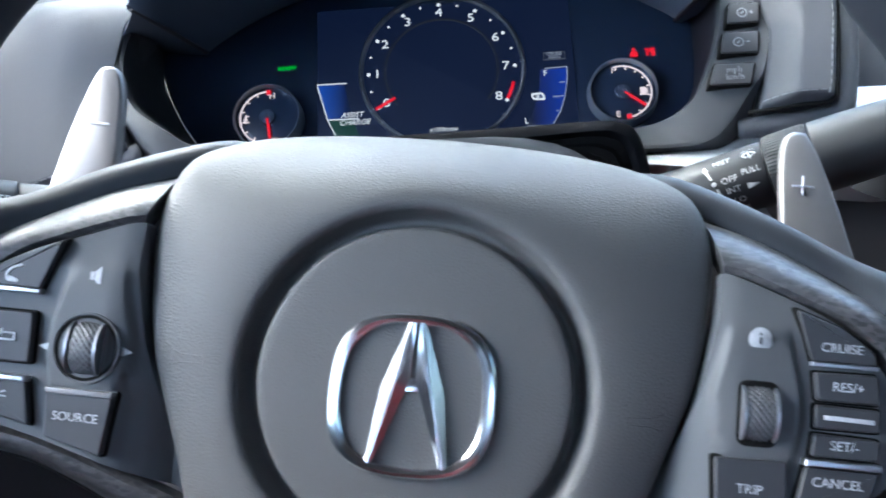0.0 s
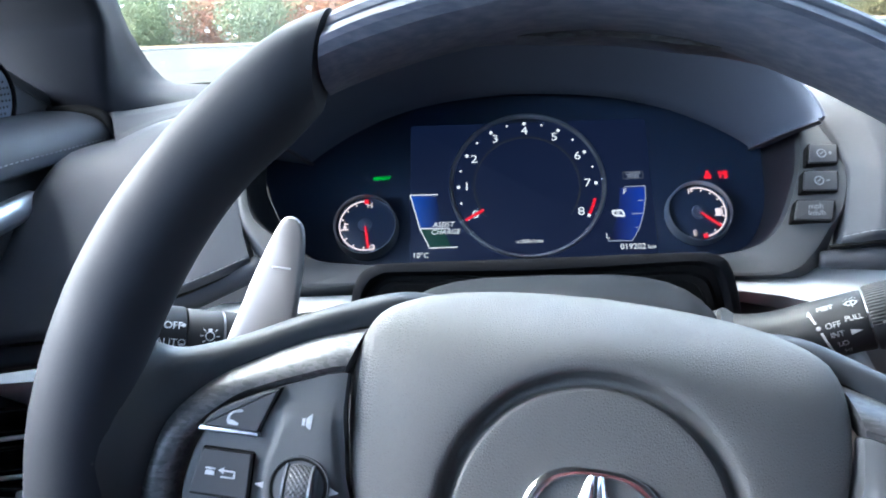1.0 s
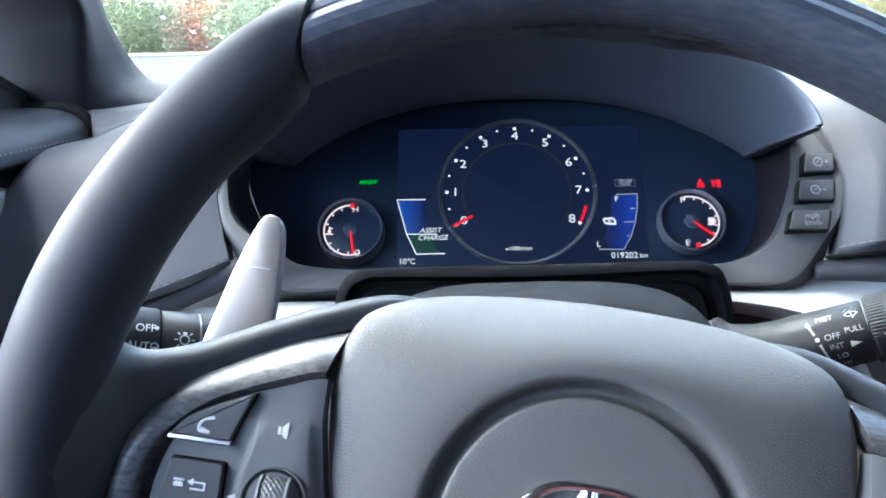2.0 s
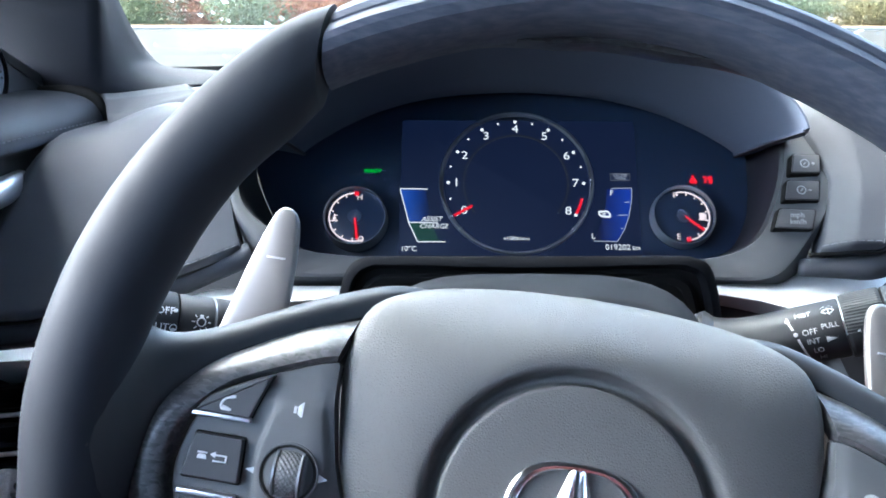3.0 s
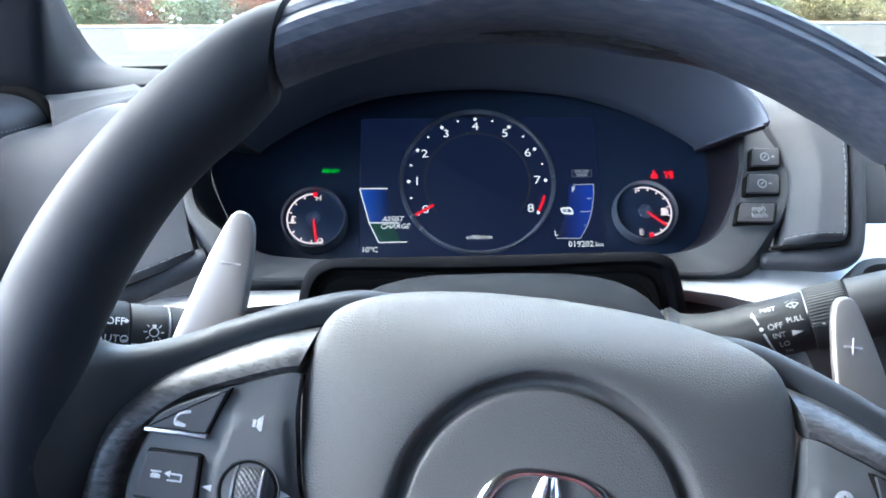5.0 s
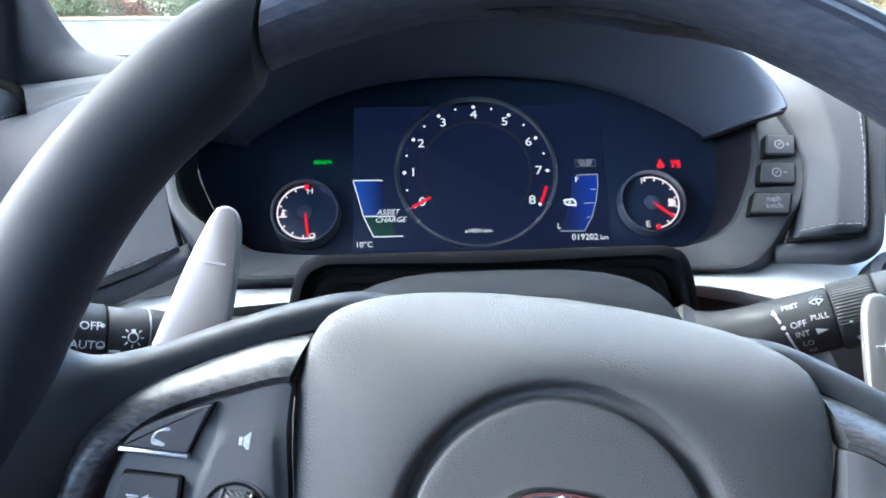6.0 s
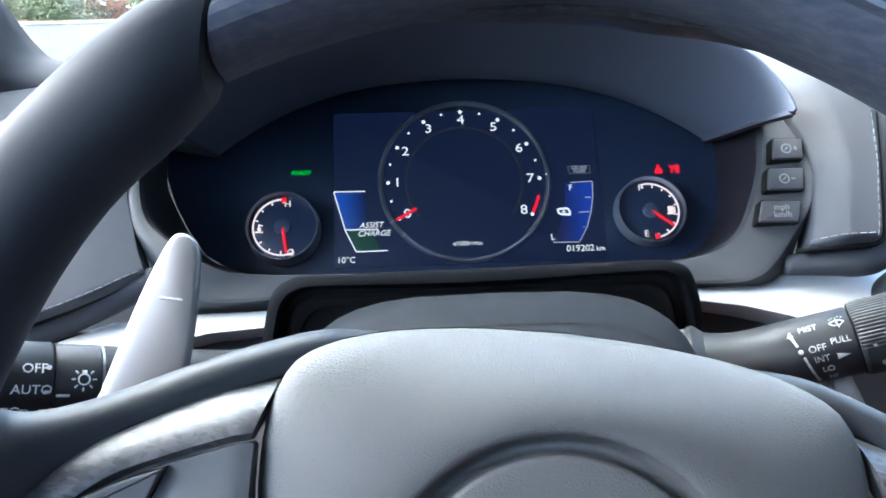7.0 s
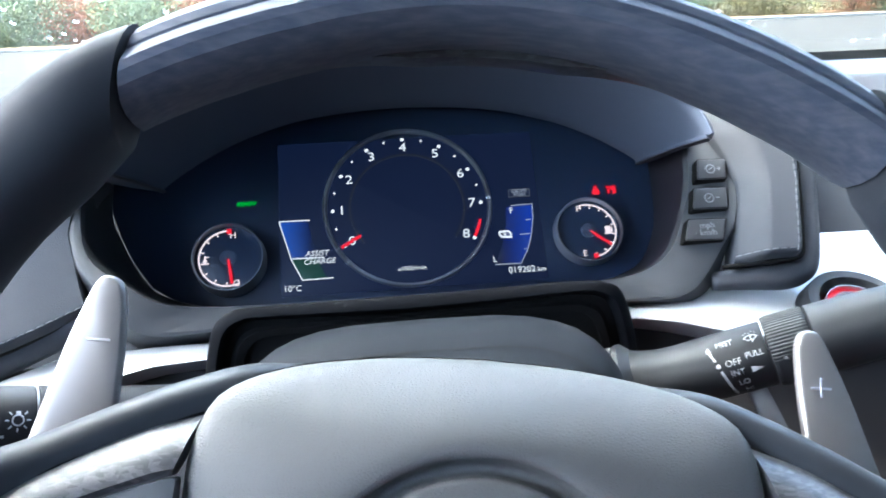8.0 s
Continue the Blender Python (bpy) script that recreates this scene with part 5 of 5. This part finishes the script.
R_W = 0.0140
wip = stalk_frame((0.1218, 0.2800, 0.7769), (1, -0.35, 0.42), R_W)
wiper = thing("wiper_stalk", wip, "black wiper stalk with white printed positions", "control stalk")
part("stem", turned([(-0.0425, 0.0150), (-0.0420, 0.0170), (-0.0400, 0.0172), (-0.0350, 0.0156), (-0.029, 0.0143), (-0.022, 0.0138), (-0.014, 0.0138), (-0.009, R_W - 0.0001), (0.0155, R_W - 0.0001), (0.0162, 0.0134)]), STALK, wiper, "matt black stem")


def rib(j):
    """Fine ribs on the upper side of the ring, smooth below."""
    return 0.00030 if j % 4 < 2 and math.sin(2 * math.pi * j / 256) > -0.28 else 0.0


rings = []
for k in range(12):
    x = 0.0168 + 0.0172 * k / 11
    r = 0.0150 if 0 < k < 11 else 0.0144
    rings.append([(x, (r + rib(j)) * math.sin(2 * math.pi * j / 256), (r + rib(j)) * math.cos(2 * math.pi * j / 256)) for j in range(256)])
part("ribbed_ring", loft(rings), STALK, wiper, "ribbed turning ring", sharp=20)
part("end_knob", turned([(0.0344, 0.0142), (0.0350, 0.0149), (0.045, 0.0148), (0.060, 0.0141), (0.080, 0.0130), (0.088, 0.0112), (0.090, 0.005)]), STALK, wiper, "black end knob")
for word, x, y, size in (("MIST", 0.0002, 0.0088, 0.0040), ("OFF", 0.0016, 0.0000, 0.0045), ("INT", 0.0022, -0.0044, 0.0042), ("LO", 0.0034, -0.0092, 0.0042), ("HI", 0.0044, -0.0140, 0.0040), ("PULL", 0.0106, 0.0014, 0.0040)):
    part("lettering", wrapped(letters(word, 0.86 * size), at(x, y), R_W), STALKPRINT, wiper, sharp=0)

arrows = join(plate([(-0.0068, 0.0092), (-0.0080, 0.0066), (-0.0056, 0.0066)], 0, 0.0001, 0.00003), *strip(-0.0067, 0.0068, -0.0052, 0.0022), disc(0.0010, 0, 0.0001, 12, (-0.0046, 0.0)), *strip(-0.0040, -0.0022, -0.0012, -0.0142), plate([(-0.0007, -0.0166), (-0.0020, -0.0140), (-0.0002, -0.0136)], 0, 0.0001, 0.00003))
part("scale_mark", wrapped(arrows, at(0, 0), R_W), STALKPRINT, wiper, sharp=0)
part("pointer_mark", wrapped(join(plate([(0.0078, -0.0058), (0.0078, -0.0032), (0.0128, -0.0046)], 0, 0.0001, 0.00003)), at(0, 0), R_W), STALKPRINT, wiper, sharp=0)
fan = join(ring_flat(0.0040, 0.0045, 0, 0.0001, 12, radians(40), radians(140), centre=(0, -0.002)), ring_flat(0.0016, 0.0020, 0, 0.0001, 8, radians(40), radians(140), centre=(0, -0.002)), bar(0.0012, -0.0007, 0.0033, 0.0012, 0.0005, 0, 0.0001), bar(-0.0012, -0.0007, -0.0033, 0.0012, 0.0005, 0, 0.0001), bar(0.0006, -0.0018, 0.0, 0.0018, 0.0005, 0, 0.0001),
            *[disc(0.0003, 0, 0.0001, 8, (x, y)) for x, y in ((-0.0028, 0.0034), (-0.0016, 0.0042), (0, 0.0036), (0.0012, 0.0044), (0.0026, 0.0036))])
part("wiper_symbol", wrapped(fan, at(0.0112, 0.0078) @ Matrix.Diagonal((0.85, 0.85, 1, 1)), R_W), STALKPRINT, wiper, sharp=0)
part("level_mark", wrapped(join(plate([(0.0210, -0.0030), (0.0222, -0.0030), (0.0245, -0.0120), (0.0282, -0.0160), (0.0225, -0.0125)], 0, 0.0001, 0.00003), bar(0.0252, -0.0055, 0.0276, -0.0055, 0.0006, 0, 0.0001)), at(0, 0), 0.0151), STALKPRINT, wiper, sharp=0)
part("collar", turned([(-0.060, 0.0190), (-0.0520, 0.0190), (-0.0505, 0.0208), (-0.0475, 0.0208), (-0.0470, 0.0190)]), ALU, wiper, "bright collar at the column")
part("flange", turned([(-0.0468, 0.0180), (-0.0464, 0.0212), (-0.0440, 0.0214), (-0.0425, 0.0200), (-0.0405, 0.0178), (-0.0385, 0.0162), (-0.0380, 0.0150)]), STALK, wiper, "black flange at its root")
tagged(part("tilt_lever", tube([(0.1345, 0.284, 0.7660), (0.1400, 0.279, 0.7540), (0.1455, 0.275, 0.7415), (0.1515, 0.2715, 0.7280), (0.157, 0.268, 0.715)], [0.0045, 0.0046, 0.0048, 0.0049, 0.0045], 12, squash=0.35), GREYPRINT), "grey lever below the wiper stalk", "lever")

R_L = 0.0128
lig = stalk_frame((-0.1585, 0.2600, 0.7875), (1, 0.5, -0.32), R_L)
light = thing("light_stalk", lig, "black light stalk with white printed symbols", "control stalk")
part("end_knob", turned([(-0.052, 0.006), (-0.050, 0.0120), (-0.044, 0.0134), (-0.0065, 0.0134), (-0.0058, 0.0130)]), STALK, light, "black turning knob")
part("stem", turned([(-0.0050, 0.0126), (-0.0045, R_L), (0.0098, R_L), (0.0104, 0.0122), (0.0112, 0.0122), (0.0118, 0.0128), (0.030, 0.0120), (0.060, 0.0125), (0.09, 0.016)]), STALK, light, "matt black stem")
part("bright_ring", turned([(0.0104, 0.0125), (0.0106, 0.0129), (0.0111, 0.0129), (0.0113, 0.0125)]), RINGMETAL, light)
for word, x, y in (("OFF", -0.0118, 0.0040), ("AUTO", -0.0122, -0.0034)):
    part("lettering", wrapped(letters(word, 0.0046), at(x, y), 0.0135), WHITE, light, sharp=0)
part("lamp_symbol", wrapped(join(ring_flat(0.0010, 0.0016, 0, 0.0001, 16, radians(20), radians(-200) + 2 * math.pi, centre=(-0.0165, -0.0118)), bar(-0.0150, -0.0118, -0.0125, -0.0118, 0.0006, 0, 0.0001), bar(-0.0205, -0.0108, -0.0185, -0.0108, 0.0006, 0, 0.0001), bar(-0.0205, -0.0128, -0.0185, -0.0128, 0.0006, 0, 0.0001)), at(0, 0), 0.0135), WHITE, light, sharp=0)
part("position_mark", wrapped(join(disc(0.0009, 0, 0.0001, 10, (-0.0074, 0.0044)), bar(-0.0084, -0.0040, -0.0066, -0.0040, 0.0009, 0, 0.0001), bar(-0.0092, -0.0118, -0.0068, -0.0118, 0.0008, 0, 0.0001), bar(-0.0044, -0.0054, 0.0, -0.0054, 0.0010, 0, 0.0001)), at(0, 0), 0.0135), WHITE, light, sharp=0)
rays = [ring_flat(0.0016, 0.0021, 0, 0.0001, 24), bar(-0.0008, 0.0026, 0.0008, 0.0026, 0.0012, 0, 0.0001)]
for k in range(8):
    a = radians(22.5 + 45 * k - 112.5 + 90)
    if k != 2:
        rays.append(bar(0.0028 * math.cos(a), 0.0028 * math.sin(a), 0.0042 * math.cos(a), 0.0042 * math.sin(a), 0.0005, 0, 0.0001))
part("lamp_symbol", wrapped(join(*rays), at(0.0042, 0.0004), R_L), WHITE, light, sharp=0)

# ---- cabin ----
def pillar(side):
    """A leaning post: a flat face to the driver, a corner, and an inner face that flares out at the foot."""
    rings = []
    # the corner, the middle of the inner face, its front edge
    for c, m, f in (((-0.3125, 0.532, 0.8595), (-0.255, 0.548, 0.8645), (-0.170, 0.585, 0.8665)),
                    ((-0.3110, 0.530, 0.8640), (-0.272, 0.552, 0.8672), (-0.205, 0.605, 0.8690)),
                    ((-0.3085, 0.527, 0.8730), (-0.290, 0.560, 0.8730), (-0.256, 0.620, 0.8712)),
                    ((-0.3050, 0.522, 0.8850), (-0.3003, 0.565, 0.8810), (-0.294, 0.620, 0.8745)),
                    ((-0.3000, 0.515, 0.9000), (-0.3040, 0.563, 0.8930), (-0.306, 0.618, 0.8850)),
                    ((-0.2950, 0.507, 0.9150), (-0.3035, 0.552, 0.9080), (-0.3075, 0.600, 0.9000)),
                    ((-0.2900, 0.498, 0.9300), (-0.3000, 0.535, 0.9300), (-0.3065, 0.570, 0.9280)),
                    ((-0.2870, 0.452, 0.9800), (-0.2960, 0.490, 0.9800), (-0.3010, 0.530, 0.9800)),
                    ((-0.2900, 0.395, 1.0500), (-0.2980, 0.440, 1.0500), (-0.3030, 0.480, 1.0500)),
                    ((-0.3000, 0.335, 1.1200), (-0.3060, 0.380, 1.1200), (-0.3120, 0.420, 1.1200)),
                    ((-0.3150, 0.275, 1.1850), (-0.3200, 0.320, 1.1850), (-0.3280, 0.370, 1.1850))):
        c, m, f = Vector(c), Vector(m), Vector(f)
        back, front = Vector((-0.415, f.y + 0.02, f.z)), Vector((-0.415, c.y + 0.020, c.z))
        d = (front - c).normalized()
        row = [c + d * 0.012, c + d * 0.003 + (m - c).normalized() * 0.0006, c + (m - c).normalized() * 0.004 + d * 0.0004, c.lerp(m, 0.5), m, m.lerp(f, 0.5), f, f.lerp(back, 0.1) + Vector((0, 0.010, 0)), back, front]
        rings.append([(q.x if side < 0 else 0.66 - q.x, q.y, q.z) for q in row])
    cols = [catmull([q[k] for q in rings], 4) for k in range(len(rings[0]))]
    ob = part("windscreen_pillar", loft([[c[i] for c in cols] for i in range(len(cols[0]))]), HEADLINER, None, sharp=0)
    return tagged(ob, "dark cloth-covered windscreen pillar with a flared foot", "pillar", kind="structure")


pillar(-1)
pillar(1)
door = thing("door_1", Matrix(), "dark leather-topped driver door panel with stitching", "door", kind="structure")


SECTION = [(-0.47, 0.850), (-0.42, 0.856), (-0.385, 0.858), (-0.360, 0.856), (-0.344, 0.850), (-0.336, 0.840), (-0.3345, 0.832), (-0.337, 0.8255), (-0.348, 0.8225), (-0.352, 0.818), (-0.352, 0.806), (-0.346, 0.800), (-0.347, 0.78), (-0.36, 0.72), (-0.37, 0.55), (-0.40, 0.40), (-0.40, 0.22)]
SECTION = [(q.x, q.y) for q in catmull([(x, z, 0) for x, z in SECTION], 3)]
DOOR_MID, DOOR_SIZE = Vector((-0.037, -0.052, 0.92)), 0.91


def sized(p):
    return DOOR_MID + (Vector(p) - DOOR_MID) * DOOR_SIZE


def door_skin(s, t):
    """Across (s) from the window ledge down into the cabin, along (t) from the front backwards."""
    y = 0.588 - 1.45 * t ** 1.5
    x, z = SECTION[int(round(s * (len(SECTION) - 1)))]
    nose = max(0, 1 - (0.588 - y) / 0.014) ** 2
    return sized((x - 0.004 * nose, y, z - 0.004 * nose * (z > 0.82) + 0.004 * min(1, (0.588 - y) / 0.15)))


part("panel", slab(door_skin, len(SECTION) - 1, 60, lambda s, t: (-0.06, 0, -0.02)), DASH, door, "leather-topped panel", sharp=60)
st = []
for k in range(70):
    y = 0.565 - 0.0062 * k
    st.append(tube([sized(q) for q in ((-0.3350, y, 0.8345 + 0.004 * min(1, (0.588 - y) / 0.15)), (-0.3340, y - 0.0020, 0.8345 + 0.004 * min(1, (0.588 - y) / 0.15)), (-0.3350, y - 0.0040, 0.8345 + 0.004 * min(1, (0.588 - y) / 0.15)))], 0.0005, 5))
part("stitching", join(*st), THREAD, door, "grey thread stitching")
part("bright_handle", tube([sized(q) for q in ((-0.348, 0.475, 0.806), (-0.344, 0.462, 0.807), (-0.341, 0.43, 0.806), (-0.343, 0.38, 0.803), (-0.35, 0.33, 0.80))], [0.003, 0.0075, 0.0085, 0.008, 0.006], 12), ALU, door, "satin bright door pull")
part("weather_strip", tube(catmull([sized(q) for q in ((-0.395, 0.590, 0.8545), (-0.372, 0.590, 0.8555), (-0.353, 0.588, 0.8545), (-0.3430, 0.586, 0.8490), (-0.3375, 0.584, 0.8410), (-0.3350, 0.583, 0.8310), (-0.338, 0.583, 0.818))], 4), 0.0050, 10), SEAM, door, "black rubber strip")
tri = thing("speaker_panel", Matrix(((0, 0, 1, -0.362), (1, 0, 0, 0), (0, 1, 0, 0), (0, 0, 0, 1))), "dark corner panel with a round tweeter grille", "speaker panel")
part("panel", plate(rounded([(0.36, 0.850), (0.572, 0.848), (0.560, 0.866), (0.520, 0.883), (0.45, 0.915), (0.36, 0.952)], 0.006), -0.02, 0.003, 0.003), DASH, tri)
grille = part("grille", disc(0.022, 0.002, 0.006, 40, (0.463, 0.880), 0.002), HOOD, tri, "round black grille")
part("ring", ring_flat(0.0225, 0.0255, 0.002, 0.007, 40, centre=(0.463, 0.880), bevel=0.001), GLOSS, tri)
part("mesh", join(*[disc(0.0009, 0.006, 0.0064, 6, (0.463 + 0.0042 * i, 0.880 + 0.0042 * j)) for i in range(-4, 5) for j in range(-4, 5) if i * i + j * j < 18]), SEAM, grille)

door2 = part("door_2", plate([(-0.9, 0.2), (0.6, 0.2), (0.6, 0.86), (-0.9, 0.86)], 0, 0.06, 0.01), DASH, None)
door2.matrix_world = Matrix(((0, 0, -1, 1.12), (1, 0, 0, 0), (0, 1, 0, 0), (0, 0, 0, 1)))
tagged(door2, "dark leather passenger door panel", "door", kind="structure")
# unseen; its darkness is there only to hold back light from the right
side_pane = part("window_2", slab(lambda s, t: (1.10 - 0.02 * s * s, -0.55 + 1.35 * t, 0.85 + 0.33 * s), 4, 8, lambda s, t: (0.004, 0, 0)), DIM_GLASS)
tagged(side_pane, "unseen passenger door pane, darkened to cut light from the right", "window", kind="structure")
roof = part("ceiling", slab(lambda s, t: (-0.46 + 1.56 * t, 0.37 - 1.38 * s, 1.165 + 0.035 * math.sin(math.pi * t) + 0.02 * math.sin(math.pi * s)), 12, 12, lambda s, t: (0, 0, 0.03)), CLOTH)
tagged(roof, "black cloth roof lining", "ceiling", kind="structure")
# out of view: a wall added to keep light from behind off the wheel
rear = part("wall_rear", plate([(-0.5, 0.2), (1.14, 0.2), (1.14, 1.10), (-0.5, 1.10)], 0, 0.05, 0.01), DARK)
rear.matrix_world = Matrix(((1, 0, 0, 0), (0, 0, 1, -1.06), (0, 1, 0, 0), (0, 0, 0, 1)))
tagged(rear, "unseen dark rear cabin wall, added to hold back light", "wall", kind="structure")
# side walls, also unseen and added to darken the cabin
for n, x in (("wall_left", -0.50), ("wall_right", 1.09)):
    quarter = part(n, plate([(-1.06, 0.2), (-0.40, 0.2), (-0.40, 0.86), (-0.52, 1.20), (-1.06, 1.20)], 0, 0.05, 0.01), DARK)
    quarter.matrix_world = Matrix(((0, 0, 1, x), (1, 0, 0, 0), (0, 1, 0, 0), (0, 0, 0, 1)))
    tagged(quarter, "unseen dark cabin side behind the seats, added to hold back light", "wall", kind="structure")
floor = part("floor", plate([(-0.5, -1.05), (1.14, -1.05), (1.14, 1.0), (-0.5, 1.0)], 0.16, 0.20, 0.005), DARK)
tagged(floor, "dark carpeted cabin floor", "floor", kind="structure")
fire = part("wall_front", plate([(-0.5, 0.2), (1.14, 0.2), (1.14, 0.84), (-0.5, 0.84)], 0, 0.03, 0.01), DARK)
fire.matrix_world = Matrix(((1, 0, 0, 0), (0, 0, 1, 0.98), (0, 1, 0, 0), (0, 0, 0, 1)))
tagged(fire, "dark bulkhead below the windscreen", "wall", kind="structure")


def seat(x, label):
    s = thing("car_seat", Matrix.Translation((x, -0.30, 0.20)), label, "car seat", "car seats")

    def cushion(a, b):
        return (-0.25 + 0.5 * b, -0.28 + 0.56 * a, 0.16 + 0.05 * abs(2 * b - 1) ** 3 + 0.03 * a - 0.05 * max(0, a - 0.9) * 10 * 0.6)

    def back(a, b):
        return ((-0.25 + 0.5 * b) * (1 - 0.35 * a ** 3), -0.30 - 0.20 * a + 0.05 * abs(2 * b - 1) ** 3, 0.16 + 0.62 * a)

    part("cushion", slab(cushion, 14, 16, lambda a, b: (0, 0, -0.16)), RED, s, "red leather cushion")
    part("backrest", slab(back, 16, 16, lambda a, b: (0, -0.10, 0)), RED, s, "red leather backrest")
    part("headrest", slab(lambda a, b: (-0.11 + 0.22 * b, -0.49, 0.76 + 0.14 * a), 6, 8, lambda a, b: (0, -0.07, 0)), RED, s, "red leather headrest")
    return s


seat(0.0, "red leather driver seat")
seat(0.72, "red leather passenger seat")


# the windscreen, a real pane with raindrops on it
def screen_at(x, h):
    """A point of the pane: h runs 0 at its foot to 1 at the roof."""
    bow = ((x - 0.32) / 0.8) ** 2
    return Vector((x, 0.98 - 0.62 * h - 0.14 * bow, 0.852 + 0.325 * h + 0.03 * h * (1 - h)))


pane = part("window_1", slab(lambda s, t: screen_at(-0.46 + 1.56 * t, s), 16, 24, lambda s, t: (0, 0.003, 0.005)), GLASS, None, sharp=50)
pane.visible_shadow = False
tagged(pane, "sloping windscreen glass wet with raindrops", "window", kind="structure")
rng = random.Random(5)
drops = []
nrm_w = Vector((0, 0.42, 0.91))
for k in range(230):
    x, h = rng.uniform(-0.42, 1.0), rng.uniform(0.02, 0.42)
    p = screen_at(x, h) + Vector((0, 0.0035, 0.0056))
    r = rng.uniform(0.0010, 0.0030) * (1.5 if rng.random() < 0.12 else 1)
    ex, ey = Vector((1, 0, 0)), Vector((0, -0.93, 0.36))
    ring = lambda f, z: [p + r * f * (math.cos(2 * math.pi * j / 8) * ex + 1.15 * math.sin(2 * math.pi * j / 8) * ey) + nrm_w * z * r for j in range(8)]
    drops.append(loft([ring(1, -0.1), ring(0.95, 0.2), ring(0.65, 0.48), ring(0.2, 0.6)]))
water = part("raindrops", join(*drops), WATER, None, sharp=0)
water.visible_shadow = False
tagged(water, "clear raindrops scattered on the windscreen", "raindrops", kind="stuff")
cowl = part("cowl_strip", slab(lambda s, t: (-0.46 + 1.56 * t, 0.985 - 0.14 * ((-0.78 + 1.56 * t) / 0.8) ** 2 + 0.03 * s - 0.03, 0.8580 - 0.004 * s), 2, 24, lambda s, t: (0, 0, -0.006)), SEAM)
tagged(cowl, "black rubber strip at the foot of the windscreen", "trim", kind="structure")
bonnet = part("bonnet", slab(lambda s, t: (-0.62 + 1.9 * t, 1.0 + 1.15 * s, 0.845 - 0.02 * s - 0.16 * s * s - 0.10 * abs(2 * t - 1) ** 3 * s), 14, 20, lambda s, t: (0, 0, -0.02)), BODY)
tagged(bonnet, "wet grey car bonnet", "bonnet")

# ---- outdoors ----
ground = part("ground", sheet(lambda s, t: (-400 + 800 * s, -400 + 800 * t, 0.0), 8, 8), ASPHALT)
tagged(ground, "wet grey asphalt of a wide street", "ground", kind="structure")
kerb = part("kerb", sheet(lambda s, t: (-130 + 240 * s, 41.5 + [0, 0, 0.05, 0.5, 0.55][int(round(t * 4))], [0, 0.11, 0.15, 0.15, 0.06][int(round(t * 4))]), 60, 4), KERB)
tagged(kerb, "pale concrete kerb along the street", "kerb", kind="structure")
verge = part("verge", sheet(lambda s, t: (-130 + 240 * s, 42.0 + 40 * t, 0.12 + 0.25 * t + 0.05 * noise.noise((40 * s, 9 * t, 0))), 120, 30), VERGE)
tagged(verge, "verge covered with fallen autumn leaves", "verge", kind="structure")


def shrub(x, y, size, tall, leaf, seed, label):
    """A shrub: a few stems and a crown of many small leaf clumps with gaps."""
    r = random.Random(seed)
    s = thing("shrub", Matrix.Translation((x, y, 0.15)), label, "shrub", "shrubs on the verge")
    stems = []
    for k in range(5):
        a = r.uniform(0, 6.28)
        stems.append(tube([(0, 0, 0), (0.2 * size * math.cos(a), 0.2 * size * math.sin(a), 0.4 * tall), (0.55 * size * math.cos(a), 0.55 * size * math.sin(a), 0.85 * tall)], [0.05, 0.035, 0.015], 6))
    part("stem", join(*stems), BARK, s)
    verts, faces = [], []
    for k in range(8500):
        a, b, c = r.uniform(0, 6.28), r.uniform(-1, 1), r.random() ** 0.4
        lump = 1 + 0.35 * noise.noise((3 * math.cos(a) + seed, 3 * math.sin(a), 2.5 * b))
        e = math.sqrt(1 - b * b)
        p = Vector((size * lump * c * e * math.cos(a), size * lump * c * e * math.sin(a), tall * (0.40 + 0.55 * lump * c * b)))
        p.z = abs(p.z)
        d = r.uniform(0.035, 0.06) * max(1, size / 1.8)
        u = Vector((r.uniform(-1, 1), r.uniform(-1, 1), r.uniform(-1, 1))).normalized()
        w = u.orthogonal().normalized()
        n = len(verts)
        verts += [p - u * d, p + w * d * 0.5, p + u * d, p - w * d * 0.5 + u.cross(w) * d * 0.3]
        faces.append((n, n + 1, n + 2, n + 3))
    part("crown", (verts, faces), leaf, s, sharp=0)


rs = random.Random(11)
for k in range(56):
    back = k >= 34
    x = (-62 + 5.6 * (k - 34) if back else -56 + 3.4 * k) + rs.uniform(-0.6, 0.6)
    kind = rs.choices((0, 1, 2), (4, 4, 5))[0]
    shrub(x, (54.0 if back else 47.0) + rs.uniform(-1.2, 2.0), rs.uniform(1.9, 3.1) * (1.5 if back else 1), rs.uniform(2.8, 5.2) * (1.7 if back else 1), LEAF[kind], 100 + k, ("green leafy shrub", "rust-red autumn shrub", "olive autumn shrub")[kind] + " on the verge")
